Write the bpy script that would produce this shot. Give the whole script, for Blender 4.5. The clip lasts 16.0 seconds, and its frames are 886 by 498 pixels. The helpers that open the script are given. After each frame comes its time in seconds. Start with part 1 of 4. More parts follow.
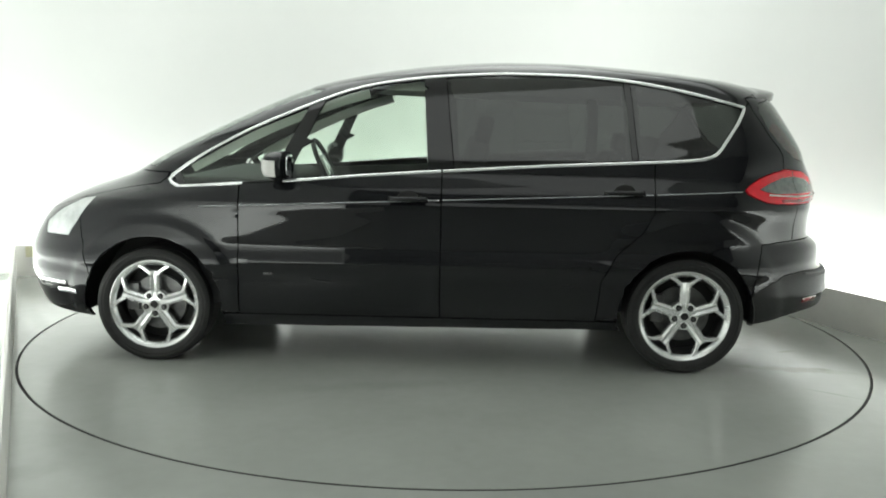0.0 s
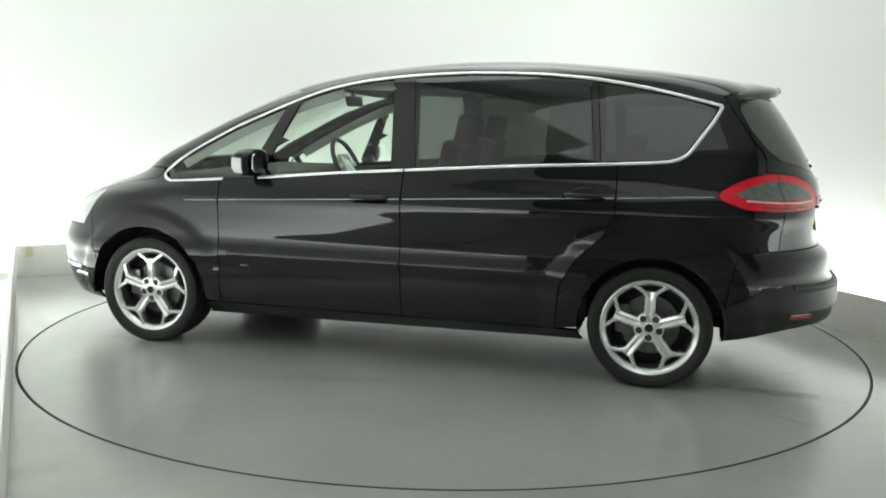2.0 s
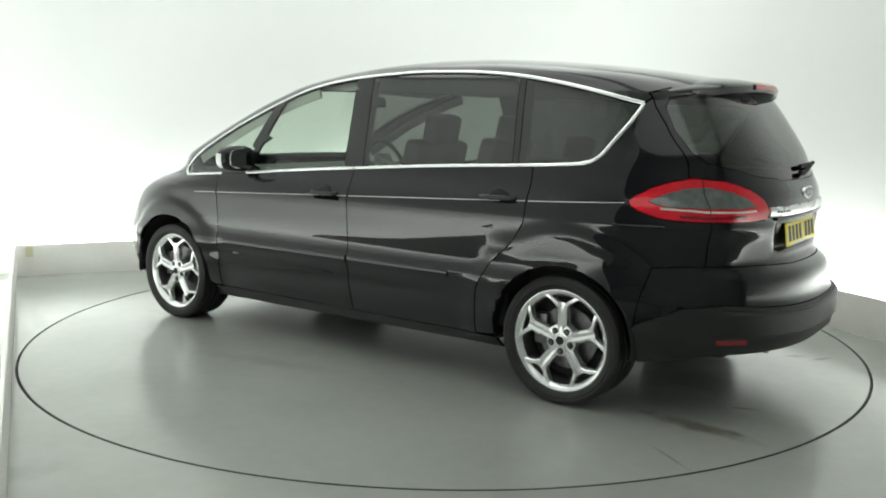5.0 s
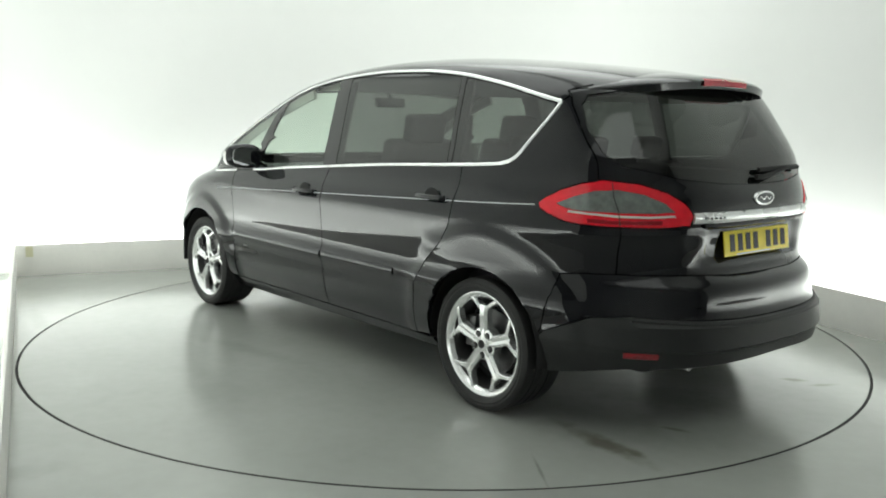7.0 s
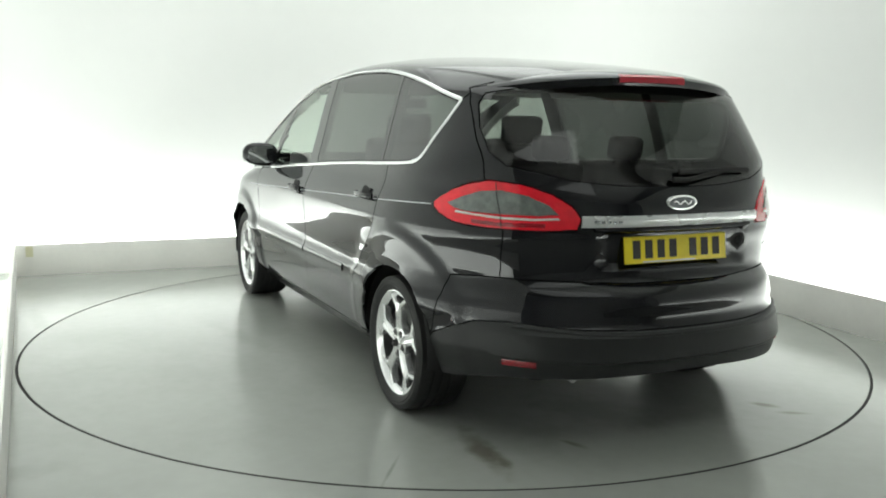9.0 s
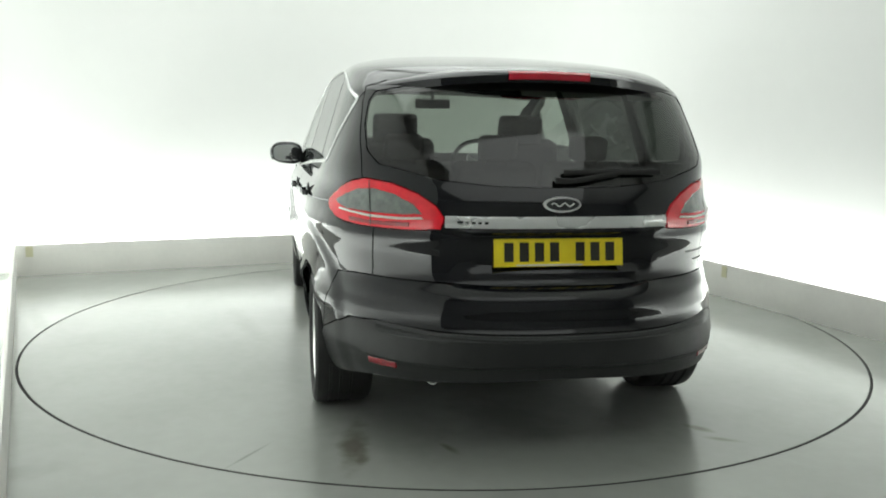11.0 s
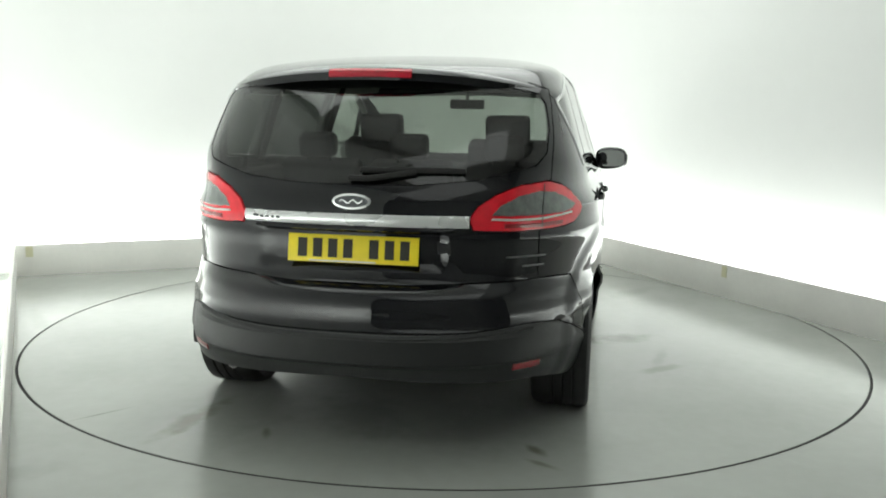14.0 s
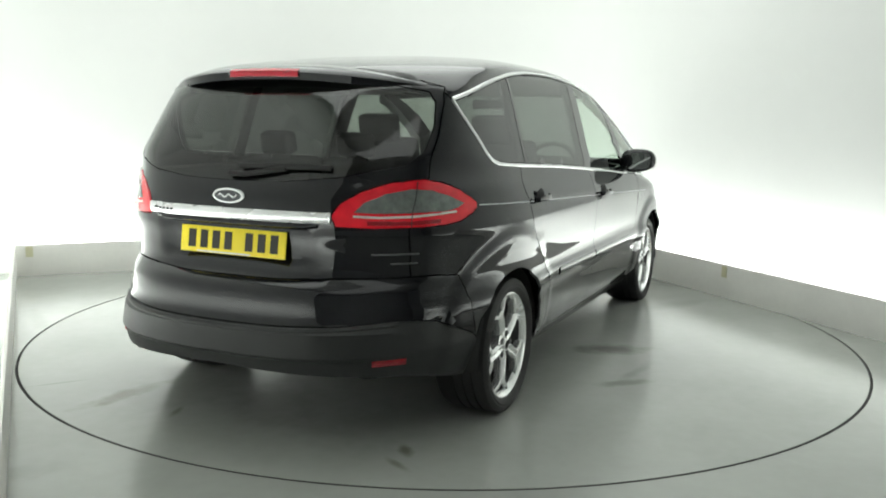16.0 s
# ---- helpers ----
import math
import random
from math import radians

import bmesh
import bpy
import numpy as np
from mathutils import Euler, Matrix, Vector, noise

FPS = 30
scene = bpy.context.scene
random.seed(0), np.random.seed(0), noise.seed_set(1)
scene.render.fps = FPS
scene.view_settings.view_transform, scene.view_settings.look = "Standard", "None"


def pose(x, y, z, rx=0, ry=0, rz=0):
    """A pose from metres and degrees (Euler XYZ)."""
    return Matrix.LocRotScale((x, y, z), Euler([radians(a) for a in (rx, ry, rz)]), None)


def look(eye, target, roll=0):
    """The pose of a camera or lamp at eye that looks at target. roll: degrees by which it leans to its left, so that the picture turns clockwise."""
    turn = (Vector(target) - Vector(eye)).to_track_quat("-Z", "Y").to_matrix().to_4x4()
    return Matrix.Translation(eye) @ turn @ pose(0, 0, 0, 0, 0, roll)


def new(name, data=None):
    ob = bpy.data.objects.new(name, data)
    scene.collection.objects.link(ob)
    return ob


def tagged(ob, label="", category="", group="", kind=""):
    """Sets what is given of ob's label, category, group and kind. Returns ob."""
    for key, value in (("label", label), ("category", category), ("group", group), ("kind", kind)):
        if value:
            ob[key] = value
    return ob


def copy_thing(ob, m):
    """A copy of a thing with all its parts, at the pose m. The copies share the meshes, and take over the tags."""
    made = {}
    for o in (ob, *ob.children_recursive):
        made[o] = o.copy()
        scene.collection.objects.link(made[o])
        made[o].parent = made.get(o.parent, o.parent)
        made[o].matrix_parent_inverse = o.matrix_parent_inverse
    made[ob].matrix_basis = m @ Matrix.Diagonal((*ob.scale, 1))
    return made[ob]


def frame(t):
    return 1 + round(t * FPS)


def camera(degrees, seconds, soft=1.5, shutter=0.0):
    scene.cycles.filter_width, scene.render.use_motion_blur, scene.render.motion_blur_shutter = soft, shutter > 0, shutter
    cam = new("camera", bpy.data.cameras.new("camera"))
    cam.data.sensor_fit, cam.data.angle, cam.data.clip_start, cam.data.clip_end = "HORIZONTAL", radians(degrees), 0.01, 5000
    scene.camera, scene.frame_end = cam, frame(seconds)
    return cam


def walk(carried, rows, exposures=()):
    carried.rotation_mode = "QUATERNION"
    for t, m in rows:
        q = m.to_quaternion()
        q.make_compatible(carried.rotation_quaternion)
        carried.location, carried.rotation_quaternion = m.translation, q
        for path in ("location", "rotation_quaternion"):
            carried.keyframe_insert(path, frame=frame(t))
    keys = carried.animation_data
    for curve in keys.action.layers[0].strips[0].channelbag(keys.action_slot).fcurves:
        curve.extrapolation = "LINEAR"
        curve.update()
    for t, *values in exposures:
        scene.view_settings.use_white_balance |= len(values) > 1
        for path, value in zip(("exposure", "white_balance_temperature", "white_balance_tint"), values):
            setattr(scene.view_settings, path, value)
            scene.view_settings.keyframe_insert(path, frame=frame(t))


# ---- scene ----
# A black people carrier turns on a turntable inside a white photo booth; the camera stands still.
cam = camera(53.714, 16.0, soft=1.9)
EYE = Vector((0.0, -5.472, 1.335))
AIM = EYE + Vector((-0.00306, 0.98885, -0.14891)) * 5.0
STILL = look(EYE, AIM, 0.973)
walk(cam, [(0.0, STILL), (16.0, STILL)])

# the booth is a rectangle turned against the camera: ALONG runs with its back wall, DEEP runs towards the camera
ALONG, DEEP = Vector((0.912, 0.410, 0.0)), Vector((0.410, -0.912, 0.0))
CORNER = Vector((-3.462, 1.470, 0.0))
BOOTH_W, LEFT_LEN, RIGHT_LEN = 4.97, 6.3, 9.5
KERB_H = 0.257
SKEW = 0.0242  # the left side runs slightly out of square


def booth(a, d, z=0.0):
    """A place in the booth: a metres along the back wall, d metres towards the camera."""
    p = CORNER + ALONG * a + DEEP * d
    return Vector((p.x, p.y, z))


# ---- light ----
world = bpy.data.worlds.new("hall_dark")
world.use_nodes = True
world.node_tree.nodes["Background"].inputs[0].default_value = (0.9, 1.0, 0.95, 1)
world.node_tree.nodes["Background"].inputs[1].default_value = 0.03
scene.world = world
scene.view_settings.exposure = 0.18


def area_lamp(name, eye, target, sx, sy, watts, colour=(0.95, 1.0, 0.965), spread=180):
    lamp = bpy.data.lights.new(name, "AREA")
    lamp.shape, lamp.size, lamp.size_y, lamp.energy, lamp.color = "RECTANGLE", sx, sy, watts, colour
    lamp.spread = radians(spread)
    ob = new(name, lamp)
    ob.matrix_world = look(eye, target)
    return ob


def trough_lamp(name, p, q, into, watts):
    """A long lamp lying behind the kerb between p and q that washes the wall behind it."""
    mid = (p + q) / 2
    side = (q - p).normalized()
    ob = area_lamp(name, mid, mid + Vector((0, 0, 1)), (q - p).length, 0.16, watts)
    up = (Vector((0, 0, 1)) * 0.92 + into * 0.38).normalized()
    m = Matrix((side, (-up).cross(side), -up)).transposed().to_4x4()
    ob.matrix_world = Matrix.Translation(mid) @ m
    return ob


trough_lamp("trough_lamp_back", booth(-0.2, -0.22, 0.1), booth(BOOTH_W + 0.2, -0.22, 0.1), -DEEP, 52)
trough_lamp("trough_lamp_left", booth(-0.22, 0.0, 0.1), booth(-0.22 + SKEW * LEFT_LEN, LEFT_LEN, 0.1), -ALONG, 57)
trough_lamp("trough_lamp_right", booth(BOOTH_W + 0.22, 0.0, 0.1), booth(BOOTH_W + 0.22, RIGHT_LEN, 0.1), ALONG, 80)
# unseen wide lamps overhead, standing in for the general light from above
for a in (1.12, 3.86):
    strip = area_lamp("overhead_fill", booth(a, 1.9, 3.8), booth(a, 1.9, 0.0), 2.4, 5.2, 50)
    strip.matrix_world = Matrix.Translation(booth(a, 1.9, 3.8)) @ Matrix((ALONG, -DEEP, Vector((0, 0, 1)))).transposed().to_4x4()

# unseen fill added near the camera: pale reflection in rear glass, brighter near floor
strip = area_lamp("overhead_fill", (0.75, -4.5, 3.8), (0.75, -4.5, 0.0), 3.4, 2.2, 15)
strip.matrix_world = Matrix.Translation((0.75, -4.5, 3.8)) @ Matrix((ALONG, -DEEP, Vector((0, 0, 1)))).transposed().to_4x4()

# ---- materials ----
def material(name, base, rough=0.5, metal=0.0, coat=0.0, spec=0.5, vary=0.0, scale=8.0, bump=0.0, bump_scale=200.0, rough_vary=0.0, coat_rough=0.03):
    m = bpy.data.materials.new(name)
    m.use_nodes = True
    nt = m.node_tree
    p = nt.nodes["Principled BSDF"]
    p.inputs["Base Color"].default_value = (*base, 1)
    p.inputs["Roughness"].default_value = rough
    p.inputs["Metallic"].default_value = metal
    p.inputs["Coat Weight"].default_value = coat
    p.inputs["Coat Roughness"].default_value = coat_rough
    p.inputs["Specular IOR Level"].default_value = spec
    co = nt.nodes.new("ShaderNodeTexCoord")
    if vary or rough_vary:
        n1, n2 = nt.nodes.new("ShaderNodeTexNoise"), nt.nodes.new("ShaderNodeTexNoise")
        for n, s in ((n1, scale), (n2, scale * 11)):
            n.inputs["Scale"].default_value, n.inputs["Detail"].default_value = s, 5
            nt.links.new(co.outputs["Object"], n.inputs["Vector"])
        mix = nt.nodes.new("ShaderNodeMath")
        mix.operation = "MULTIPLY_ADD"
        nt.links.new(n2.outputs["Fac"], mix.inputs[0])
        mix.inputs[1].default_value = 0.35
        nt.links.new(n1.outputs["Fac"], mix.inputs[2])
        if vary:
            r = nt.nodes.new("ShaderNodeMapRange")
            nt.links.new(mix.outputs[0], r.inputs[0])
            r.inputs[1].default_value, r.inputs[2].default_value = 0.35, 1.0
            r.inputs[3].default_value, r.inputs[4].default_value = 1 - vary, 1 + vary
            v = nt.nodes.new("ShaderNodeVectorMath")
            v.operation = "SCALE"
            v.inputs[0].default_value = base
            nt.links.new(r.outputs[0], v.inputs["Scale"])
            nt.links.new(v.outputs[0], p.inputs["Base Color"])
        if rough_vary:
            r = nt.nodes.new("ShaderNodeMapRange")
            n1.inputs["Detail"].default_value = 1.5 if not vary else 5
            nt.links.new(n1.outputs["Fac"], r.inputs[0])
            r.inputs[1].default_value, r.inputs[2].default_value = 0.25, 0.75
            r.inputs[3].default_value, r.inputs[4].default_value = max(0.01, rough - rough_vary), rough + rough_vary
            nt.links.new(r.outputs[0], p.inputs["Roughness"])
    if bump:
        n3, b = nt.nodes.new("ShaderNodeTexNoise"), nt.nodes.new("ShaderNodeBump")
        n3.inputs["Scale"].default_value = bump_scale
        nt.links.new(co.outputs["Object"], n3.inputs["Vector"])
        b.inputs["Strength"].default_value, b.inputs["Distance"].default_value = bump, 0.002
        nt.links.new(n3.outputs["Fac"], b.inputs["Height"])
        nt.links.new(b.outputs[0], p.inputs["Normal"])
    return m


def glass(name, tint, rough=0.0, gloss=0.07):
    m = bpy.data.materials.new(name)
    m.use_nodes = True
    nt = m.node_tree
    nt.nodes.remove(nt.nodes["Principled BSDF"])
    out = nt.nodes["Material Output"]
    t, g, f, x, p, q = (nt.nodes.new("ShaderNode" + k) for k in ("BsdfTransparent", "BsdfGlossy", "LayerWeight", "MixShader", "Math", "Math"))
    t.inputs[0].default_value = (*tint, 1)
    g.inputs["Roughness"].default_value = rough
    p.operation, q.operation = "POWER", "MULTIPLY_ADD"
    nt.links.new(f.outputs["Facing"], p.inputs[0])
    p.inputs[1].default_value = 4.0
    nt.links.new(p.outputs[0], q.inputs[0])
    q.inputs[1].default_value, q.inputs[2].default_value = 0.92, gloss
    nt.links.new(q.outputs[0], x.inputs[0])
    nt.links.new(t.outputs[0], x.inputs[1])
    nt.links.new(g.outputs[0], x.inputs[2])
    nt.links.new(x.outputs[0], out.inputs[0])
    return m


PAINT = material("black_car_paint", (0.0055, 0.0060, 0.0080), 0.36, metal=0.2, coat=1.0, spec=0.05, rough_vary=0.04, scale=1.5, coat_rough=0.02)
GLOSS = material("gloss_black_pillar", (0.006, 0.006, 0.007), 0.12, coat=0.6, rough_vary=0.03)
PLASTIC = material("dark_grey_plastic", (0.021, 0.022, 0.022), 0.42, spec=0.35, vary=0.15, bump=0.25, bump_scale=600)
RUBBER = material("tyre_rubber", (0.013, 0.013, 0.013), 0.62, vary=0.3, scale=20, bump=0.3, bump_scale=300)
CHROME = material("chrome_trim", (0.92, 0.93, 0.93), 0.14, metal=0.65, rough_vary=0.04)
SATIN = material("satin_aluminium", (0.82, 0.83, 0.83), 0.28, metal=0.55, rough_vary=0.06)
# pale tone for the highlight on the body's shoulder crease
CREASE_GLINT = material("shoulder_highlight_tone", (0.40, 0.41, 0.42), 0.3, metal=0.5)
ALLOY = material("silver_alloy", (0.90, 0.91, 0.91), 0.22, metal=0.75, coat=0.5, rough_vary=0.06, scale=12)
BARREL = material("shaded_wheel_barrel", (0.05, 0.05, 0.05), 0.5, metal=0.5, vary=0.3, scale=20)
STEEL = material("brake_steel", (0.16, 0.16, 0.16), 0.38, metal=1.0, vary=0.25, scale=30)
DARK = material("black_underbody", (0.013, 0.0135, 0.013), 0.75, vary=0.2)
CABIN = material("dark_cabin_trim", (0.020, 0.021, 0.022), 0.7, vary=0.2, bump=0.3, bump_scale=400)
SEAT = material("charcoal_seat_fabric", (0.035, 0.037, 0.038), 0.85, vary=0.25, scale=30, bump=0.12, bump_scale=300)
LINING = material("pale_grey_headlining", (0.45, 0.46, 0.43), 0.9, vary=0.08, bump=0.2)
RED = material("red_lamp_plastic", (0.85, 0.014, 0.032), 0.16, coat=0.6, vary=0.15, scale=25)
CRIMSON = material("crimson_lamp_plastic", (0.50, 0.010, 0.030), 0.2, coat=0.6, vary=0.15, scale=25)
REDDEEP = material("deep_red_reflector", (0.30, 0.006, 0.014), 0.2, coat=1.0, vary=0.3, scale=60)
SMOKE = material("smoked_lamp_lens", (0.15, 0.165, 0.155), 0.10, coat=1.0, vary=0.35, scale=30)
LAMPWHITE = material("clear_lamp_strip", (0.75, 0.74, 0.72), 0.1, coat=1.0, vary=0.1)
HEADLAMP = material("clear_headlamp", (0.62, 0.65, 0.64), 0.12, coat=1.0, vary=0.3, scale=14)
YELLOW = material("yellow_reflective_plate", (0.95, 0.76, 0.02), 0.45, coat=0.3, vary=0.08, scale=20)
INK = material("black_plate_ink", (0.02, 0.018, 0.012), 0.45)
BADGE = material("dark_badge_field", (0.10, 0.105, 0.11), 0.2, metal=0.8)
GLASS_CLEAR = glass("clear_side_glass", (0.84, 0.92, 0.85))
GLASS_DARK = glass("privacy_glass", (0.13, 0.145, 0.135), gloss=0.11)
GLASS_REAR = glass("rear_privacy_glass", (0.25, 0.268, 0.252), gloss=0.085)
MIRROR = material("mirror_glass", (0.85, 0.87, 0.87), 0.02, metal=1.0)
WALL = material("white_booth_paint", (0.80, 0.81, 0.79), 0.7, vary=0.02, scale=0.7, bump=0.08, bump_scale=60)
KERB = material("off_white_kerb_board", (0.83, 0.82, 0.78), 0.6, vary=0.06, scale=2.5, bump=0.1)
TAPE = material("faded_yellow_tape", (0.68, 0.66, 0.46), 0.6, vary=0.1, scale=20)
HALL = material("pale_hall_paint", (0.72, 0.73, 0.72), 0.8, vary=0.12, scale=0.5)


def floor_paint(name):
    """Grey floor paint, worn and slightly glossy."""
    m = material(name, (0.348, 0.361, 0.338), 0.205, spec=0.9, vary=0.10, scale=1.3, rough_vary=0.04)
    m.node_tree.nodes["Principled BSDF"].inputs["IOR"].default_value = 1.6
    return m


def add_marks(m, rows):
    """Soft-edged darker patches in the base colour: centre, half sizes, turn, colour and strength of each."""
    nt = m.node_tree
    p = nt.nodes["Principled BSDF"]
    last = p.inputs["Base Color"].links[0].from_socket
    co = nt.nodes.new("ShaderNodeTexCoord")
    n = nt.nodes.new("ShaderNodeTexNoise")
    n.inputs["Scale"].default_value, n.inputs["Detail"].default_value = 9.0, 6
    nt.links.new(co.outputs["Object"], n.inputs["Vector"])
    for (cx, cy), (hx, hy), turn, colour, strength in rows:
        a, r, b, c = (nt.nodes.new("ShaderNode" + k) for k in ("VectorMath", "VectorRotate", "VectorMath", "VectorMath"))
        a.operation, b.operation, c.operation = "SUBTRACT", "MULTIPLY", "LENGTH"
        nt.links.new(co.outputs["Object"], a.inputs[0])
        a.inputs[1].default_value = (cx, cy, 0)
        r.rotation_type = "Z_AXIS"
        nt.links.new(a.outputs[0], r.inputs["Vector"])
        r.inputs["Angle"].default_value = radians(-turn)
        nt.links.new(r.outputs[0], b.inputs[0])
        b.inputs[1].default_value = (1 / hx, 1 / hy, 0)
        nt.links.new(b.outputs[0], c.inputs[0])
        e = nt.nodes.new("ShaderNodeMath")
        e.operation = "MULTIPLY_ADD"
        nt.links.new(n.outputs["Fac"], e.inputs[0])
        e.inputs[1].default_value = -1.1
        nt.links.new(c.outputs["Value"], e.inputs[2])
        f = nt.nodes.new("ShaderNodeMapRange")
        f.interpolation_type = "SMOOTHSTEP"
        nt.links.new(e.outputs[0], f.inputs[0])
        f.inputs[1].default_value, f.inputs[2].default_value, f.inputs[3].default_value, f.inputs[4].default_value = -0.4, 0.45, strength, 0.0
        x = nt.nodes.new("ShaderNodeMix")
        x.data_type = "RGBA"
        nt.links.new(f.outputs[0], x.inputs[0])
        nt.links.new(last, x.inputs[6])
        x.inputs[7].default_value = (*colour, 1)
        last = x.outputs[2]
    nt.links.new(last, p.inputs["Base Color"])


FLOOR = floor_paint("grey_floor_paint")
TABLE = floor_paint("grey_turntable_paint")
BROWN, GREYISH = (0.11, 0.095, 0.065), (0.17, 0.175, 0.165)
# brown tyre marks behind the rear wheels, a thin scratch, and darker patches
add_marks(TABLE, [((-1.93, 0.765), (0.34, 0.075), -8, BROWN, 0.75), ((-2.05, 0.745), (0.13, 0.045), -6, BROWN, 0.6), ((-1.96, -0.742), (0.11, 0.040), 35, BROWN, 0.7), ((-2.10, -0.775), (0.10, 0.030), 60, BROWN, 0.5),
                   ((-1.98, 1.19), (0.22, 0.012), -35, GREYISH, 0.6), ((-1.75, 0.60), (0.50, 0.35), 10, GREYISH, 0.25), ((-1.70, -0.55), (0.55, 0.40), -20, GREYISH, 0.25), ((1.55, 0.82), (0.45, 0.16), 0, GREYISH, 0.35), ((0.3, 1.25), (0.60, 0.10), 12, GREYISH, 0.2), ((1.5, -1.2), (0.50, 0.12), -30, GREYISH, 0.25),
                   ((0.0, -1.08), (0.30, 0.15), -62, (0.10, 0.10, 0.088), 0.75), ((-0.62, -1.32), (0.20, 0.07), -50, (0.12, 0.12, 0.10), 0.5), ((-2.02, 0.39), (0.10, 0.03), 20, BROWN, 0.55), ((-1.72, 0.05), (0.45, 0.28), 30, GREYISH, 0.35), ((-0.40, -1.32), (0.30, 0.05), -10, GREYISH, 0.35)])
add_marks(FLOOR, [((1.75, -2.55), (0.5, 0.12), 20, GREYISH, 0.3), ((2.6, -1.2), (0.4, 0.1), -50, GREYISH, 0.3), ((-2.6, 0.0), (0.5, 0.08), -60, GREYISH, 0.25), ((-1.6, -2.4), (0.3, 0.1), 30, GREYISH, 0.2)])
GAP = material("dark_gap", (0.012, 0.012, 0.012), 0.8)


# ---- mesh helpers ----
def mesh_of(name, bm, mat, smooth=35):
    me = bpy.data.meshes.new(name)
    bmesh.ops.recalc_face_normals(bm, faces=bm.faces[:])
    bm.to_mesh(me)
    bm.free()
    me.materials.append(mat)
    for f in me.polygons:
        f.use_smooth = True
    me.set_sharp_from_angle(angle=radians(smooth))
    return me


def part(name, bm, mat, parent=None, label="", smooth=35):
    ob = new(name, mesh_of(name, bm, mat, smooth))
    if parent is not None:
        ob.parent = parent
    if label:
        tagged(ob, label)
    return ob


def box(bm, size, at=(0, 0, 0), turn=(0, 0, 0), bevel=0.0, seg=2):
    r = bmesh.ops.create_cube(bm, size=1.0, matrix=pose(*at, *turn) @ Matrix.Diagonal((*size, 1)))
    if bevel:
        es = list({e for v in r["verts"] for e in v.link_edges})
        bmesh.ops.bevel(bm, geom=es, offset=bevel, segments=seg, profile=0.6, affect="EDGES")
    return bm


def lathe(bm, rows, seg=48, axis="y"):
    """Turns (radius, along) rows round the y axis."""
    rings = []
    for r, a in rows:
        rings.append([bm.verts.new((r * math.cos(2 * math.pi * k / seg), a, r * math.sin(2 * math.pi * k / seg))) for k in range(seg)])
    for A, B in zip(rings, rings[1:]):
        for k in range(seg):
            bm.faces.new((A[k], A[(k + 1) % seg], B[(k + 1) % seg], B[k]))
    return bm


def prism(bm, poly, lo, hi, m=Matrix(), bevel=0.0):
    """Raises the flat outline poly (x, y) from lo to hi."""
    a = [bm.verts.new(m @ Vector((x, y, lo))) for x, y in poly]
    b = [bm.verts.new(m @ Vector((x, y, hi))) for x, y in poly]
    n = len(poly)
    bm.faces.new(a[::-1])
    top = bm.faces.new(b)
    for k in range(n):
        bm.faces.new((a[k], a[(k + 1) % n], b[(k + 1) % n], b[k]))
    if bevel:
        bmesh.ops.bevel(bm, geom=list(top.edges), offset=bevel, segments=2, profile=0.6, affect="EDGES")
    return bm


def sweep(bm, pts, w, h, ups, closed=False):
    """A flat bar, w wide and h thick with a rounded back, along pts; ups gives the outward direction at each."""
    prof = [(-0.5, 0), (-0.5, 0.5), (-0.3, 0.9), (0, 1.0), (0.3, 0.9), (0.5, 0.5), (0.5, 0)]
    rings = []
    n = len(pts)
    for i, p in enumerate(pts):
        t = (pts[min(i + 1, n - 1)] - pts[max(i - 1, 0)]).normalized()
        u = ups[i].normalized()
        s = t.cross(u).normalized()
        rings.append([bm.verts.new(p + s * (a * w) + u * (b * h)) for a, b in prof])
    for A, B in zip(rings, rings[1:]):
        for k in range(len(prof)):
            j = (k + 1) % len(prof)
            bm.faces.new((A[k], A[j], B[j], B[k]))
    bm.faces.new(rings[0][::-1])
    bm.faces.new(rings[-1])
    return bm


def spline(rows):
    """A smooth monotone curve through (key, value) rows."""
    ks, vs = [r[0] for r in rows], [r[1] for r in rows]
    d = [(vs[i + 1] - vs[i]) / (ks[i + 1] - ks[i]) for i in range(len(ks) - 1)]
    g = [d[0]]
    for i in range(1, len(d)):
        if d[i - 1] * d[i] <= 0:
            g.append(0.0)
        else:
            a, b = ks[i] - ks[i - 1], ks[i + 1] - ks[i]
            g.append(3 * (a + b) / ((2 * b + a) / d[i - 1] + (b + 2 * a) / d[i]))
    g.append(d[-1])

    def f(k):
        if k <= ks[0]:
            return vs[0]
        if k >= ks[-1]:
            return vs[-1]
        i = 0
        while ks[i + 1] < k:
            i += 1
        h = ks[i + 1] - ks[i]
        t = (k - ks[i]) / h
        return ((1 + 2 * t) * vs[i] + t * h * g[i]) * (1 - t) ** 2 + ((3 - 2 * t) * vs[i + 1] - (1 - t) * h * g[i + 1]) * t * t
    return f


# ---- the booth ----
def arc(centre, r, a0, a1, n):
    return [(centre[0] + r * math.cos(radians(a0 + (a1 - a0) * k / n)), centre[1] + r * math.sin(radians(a0 + (a1 - a0) * k / n))) for k in range(n + 1)]


RING = 2.472


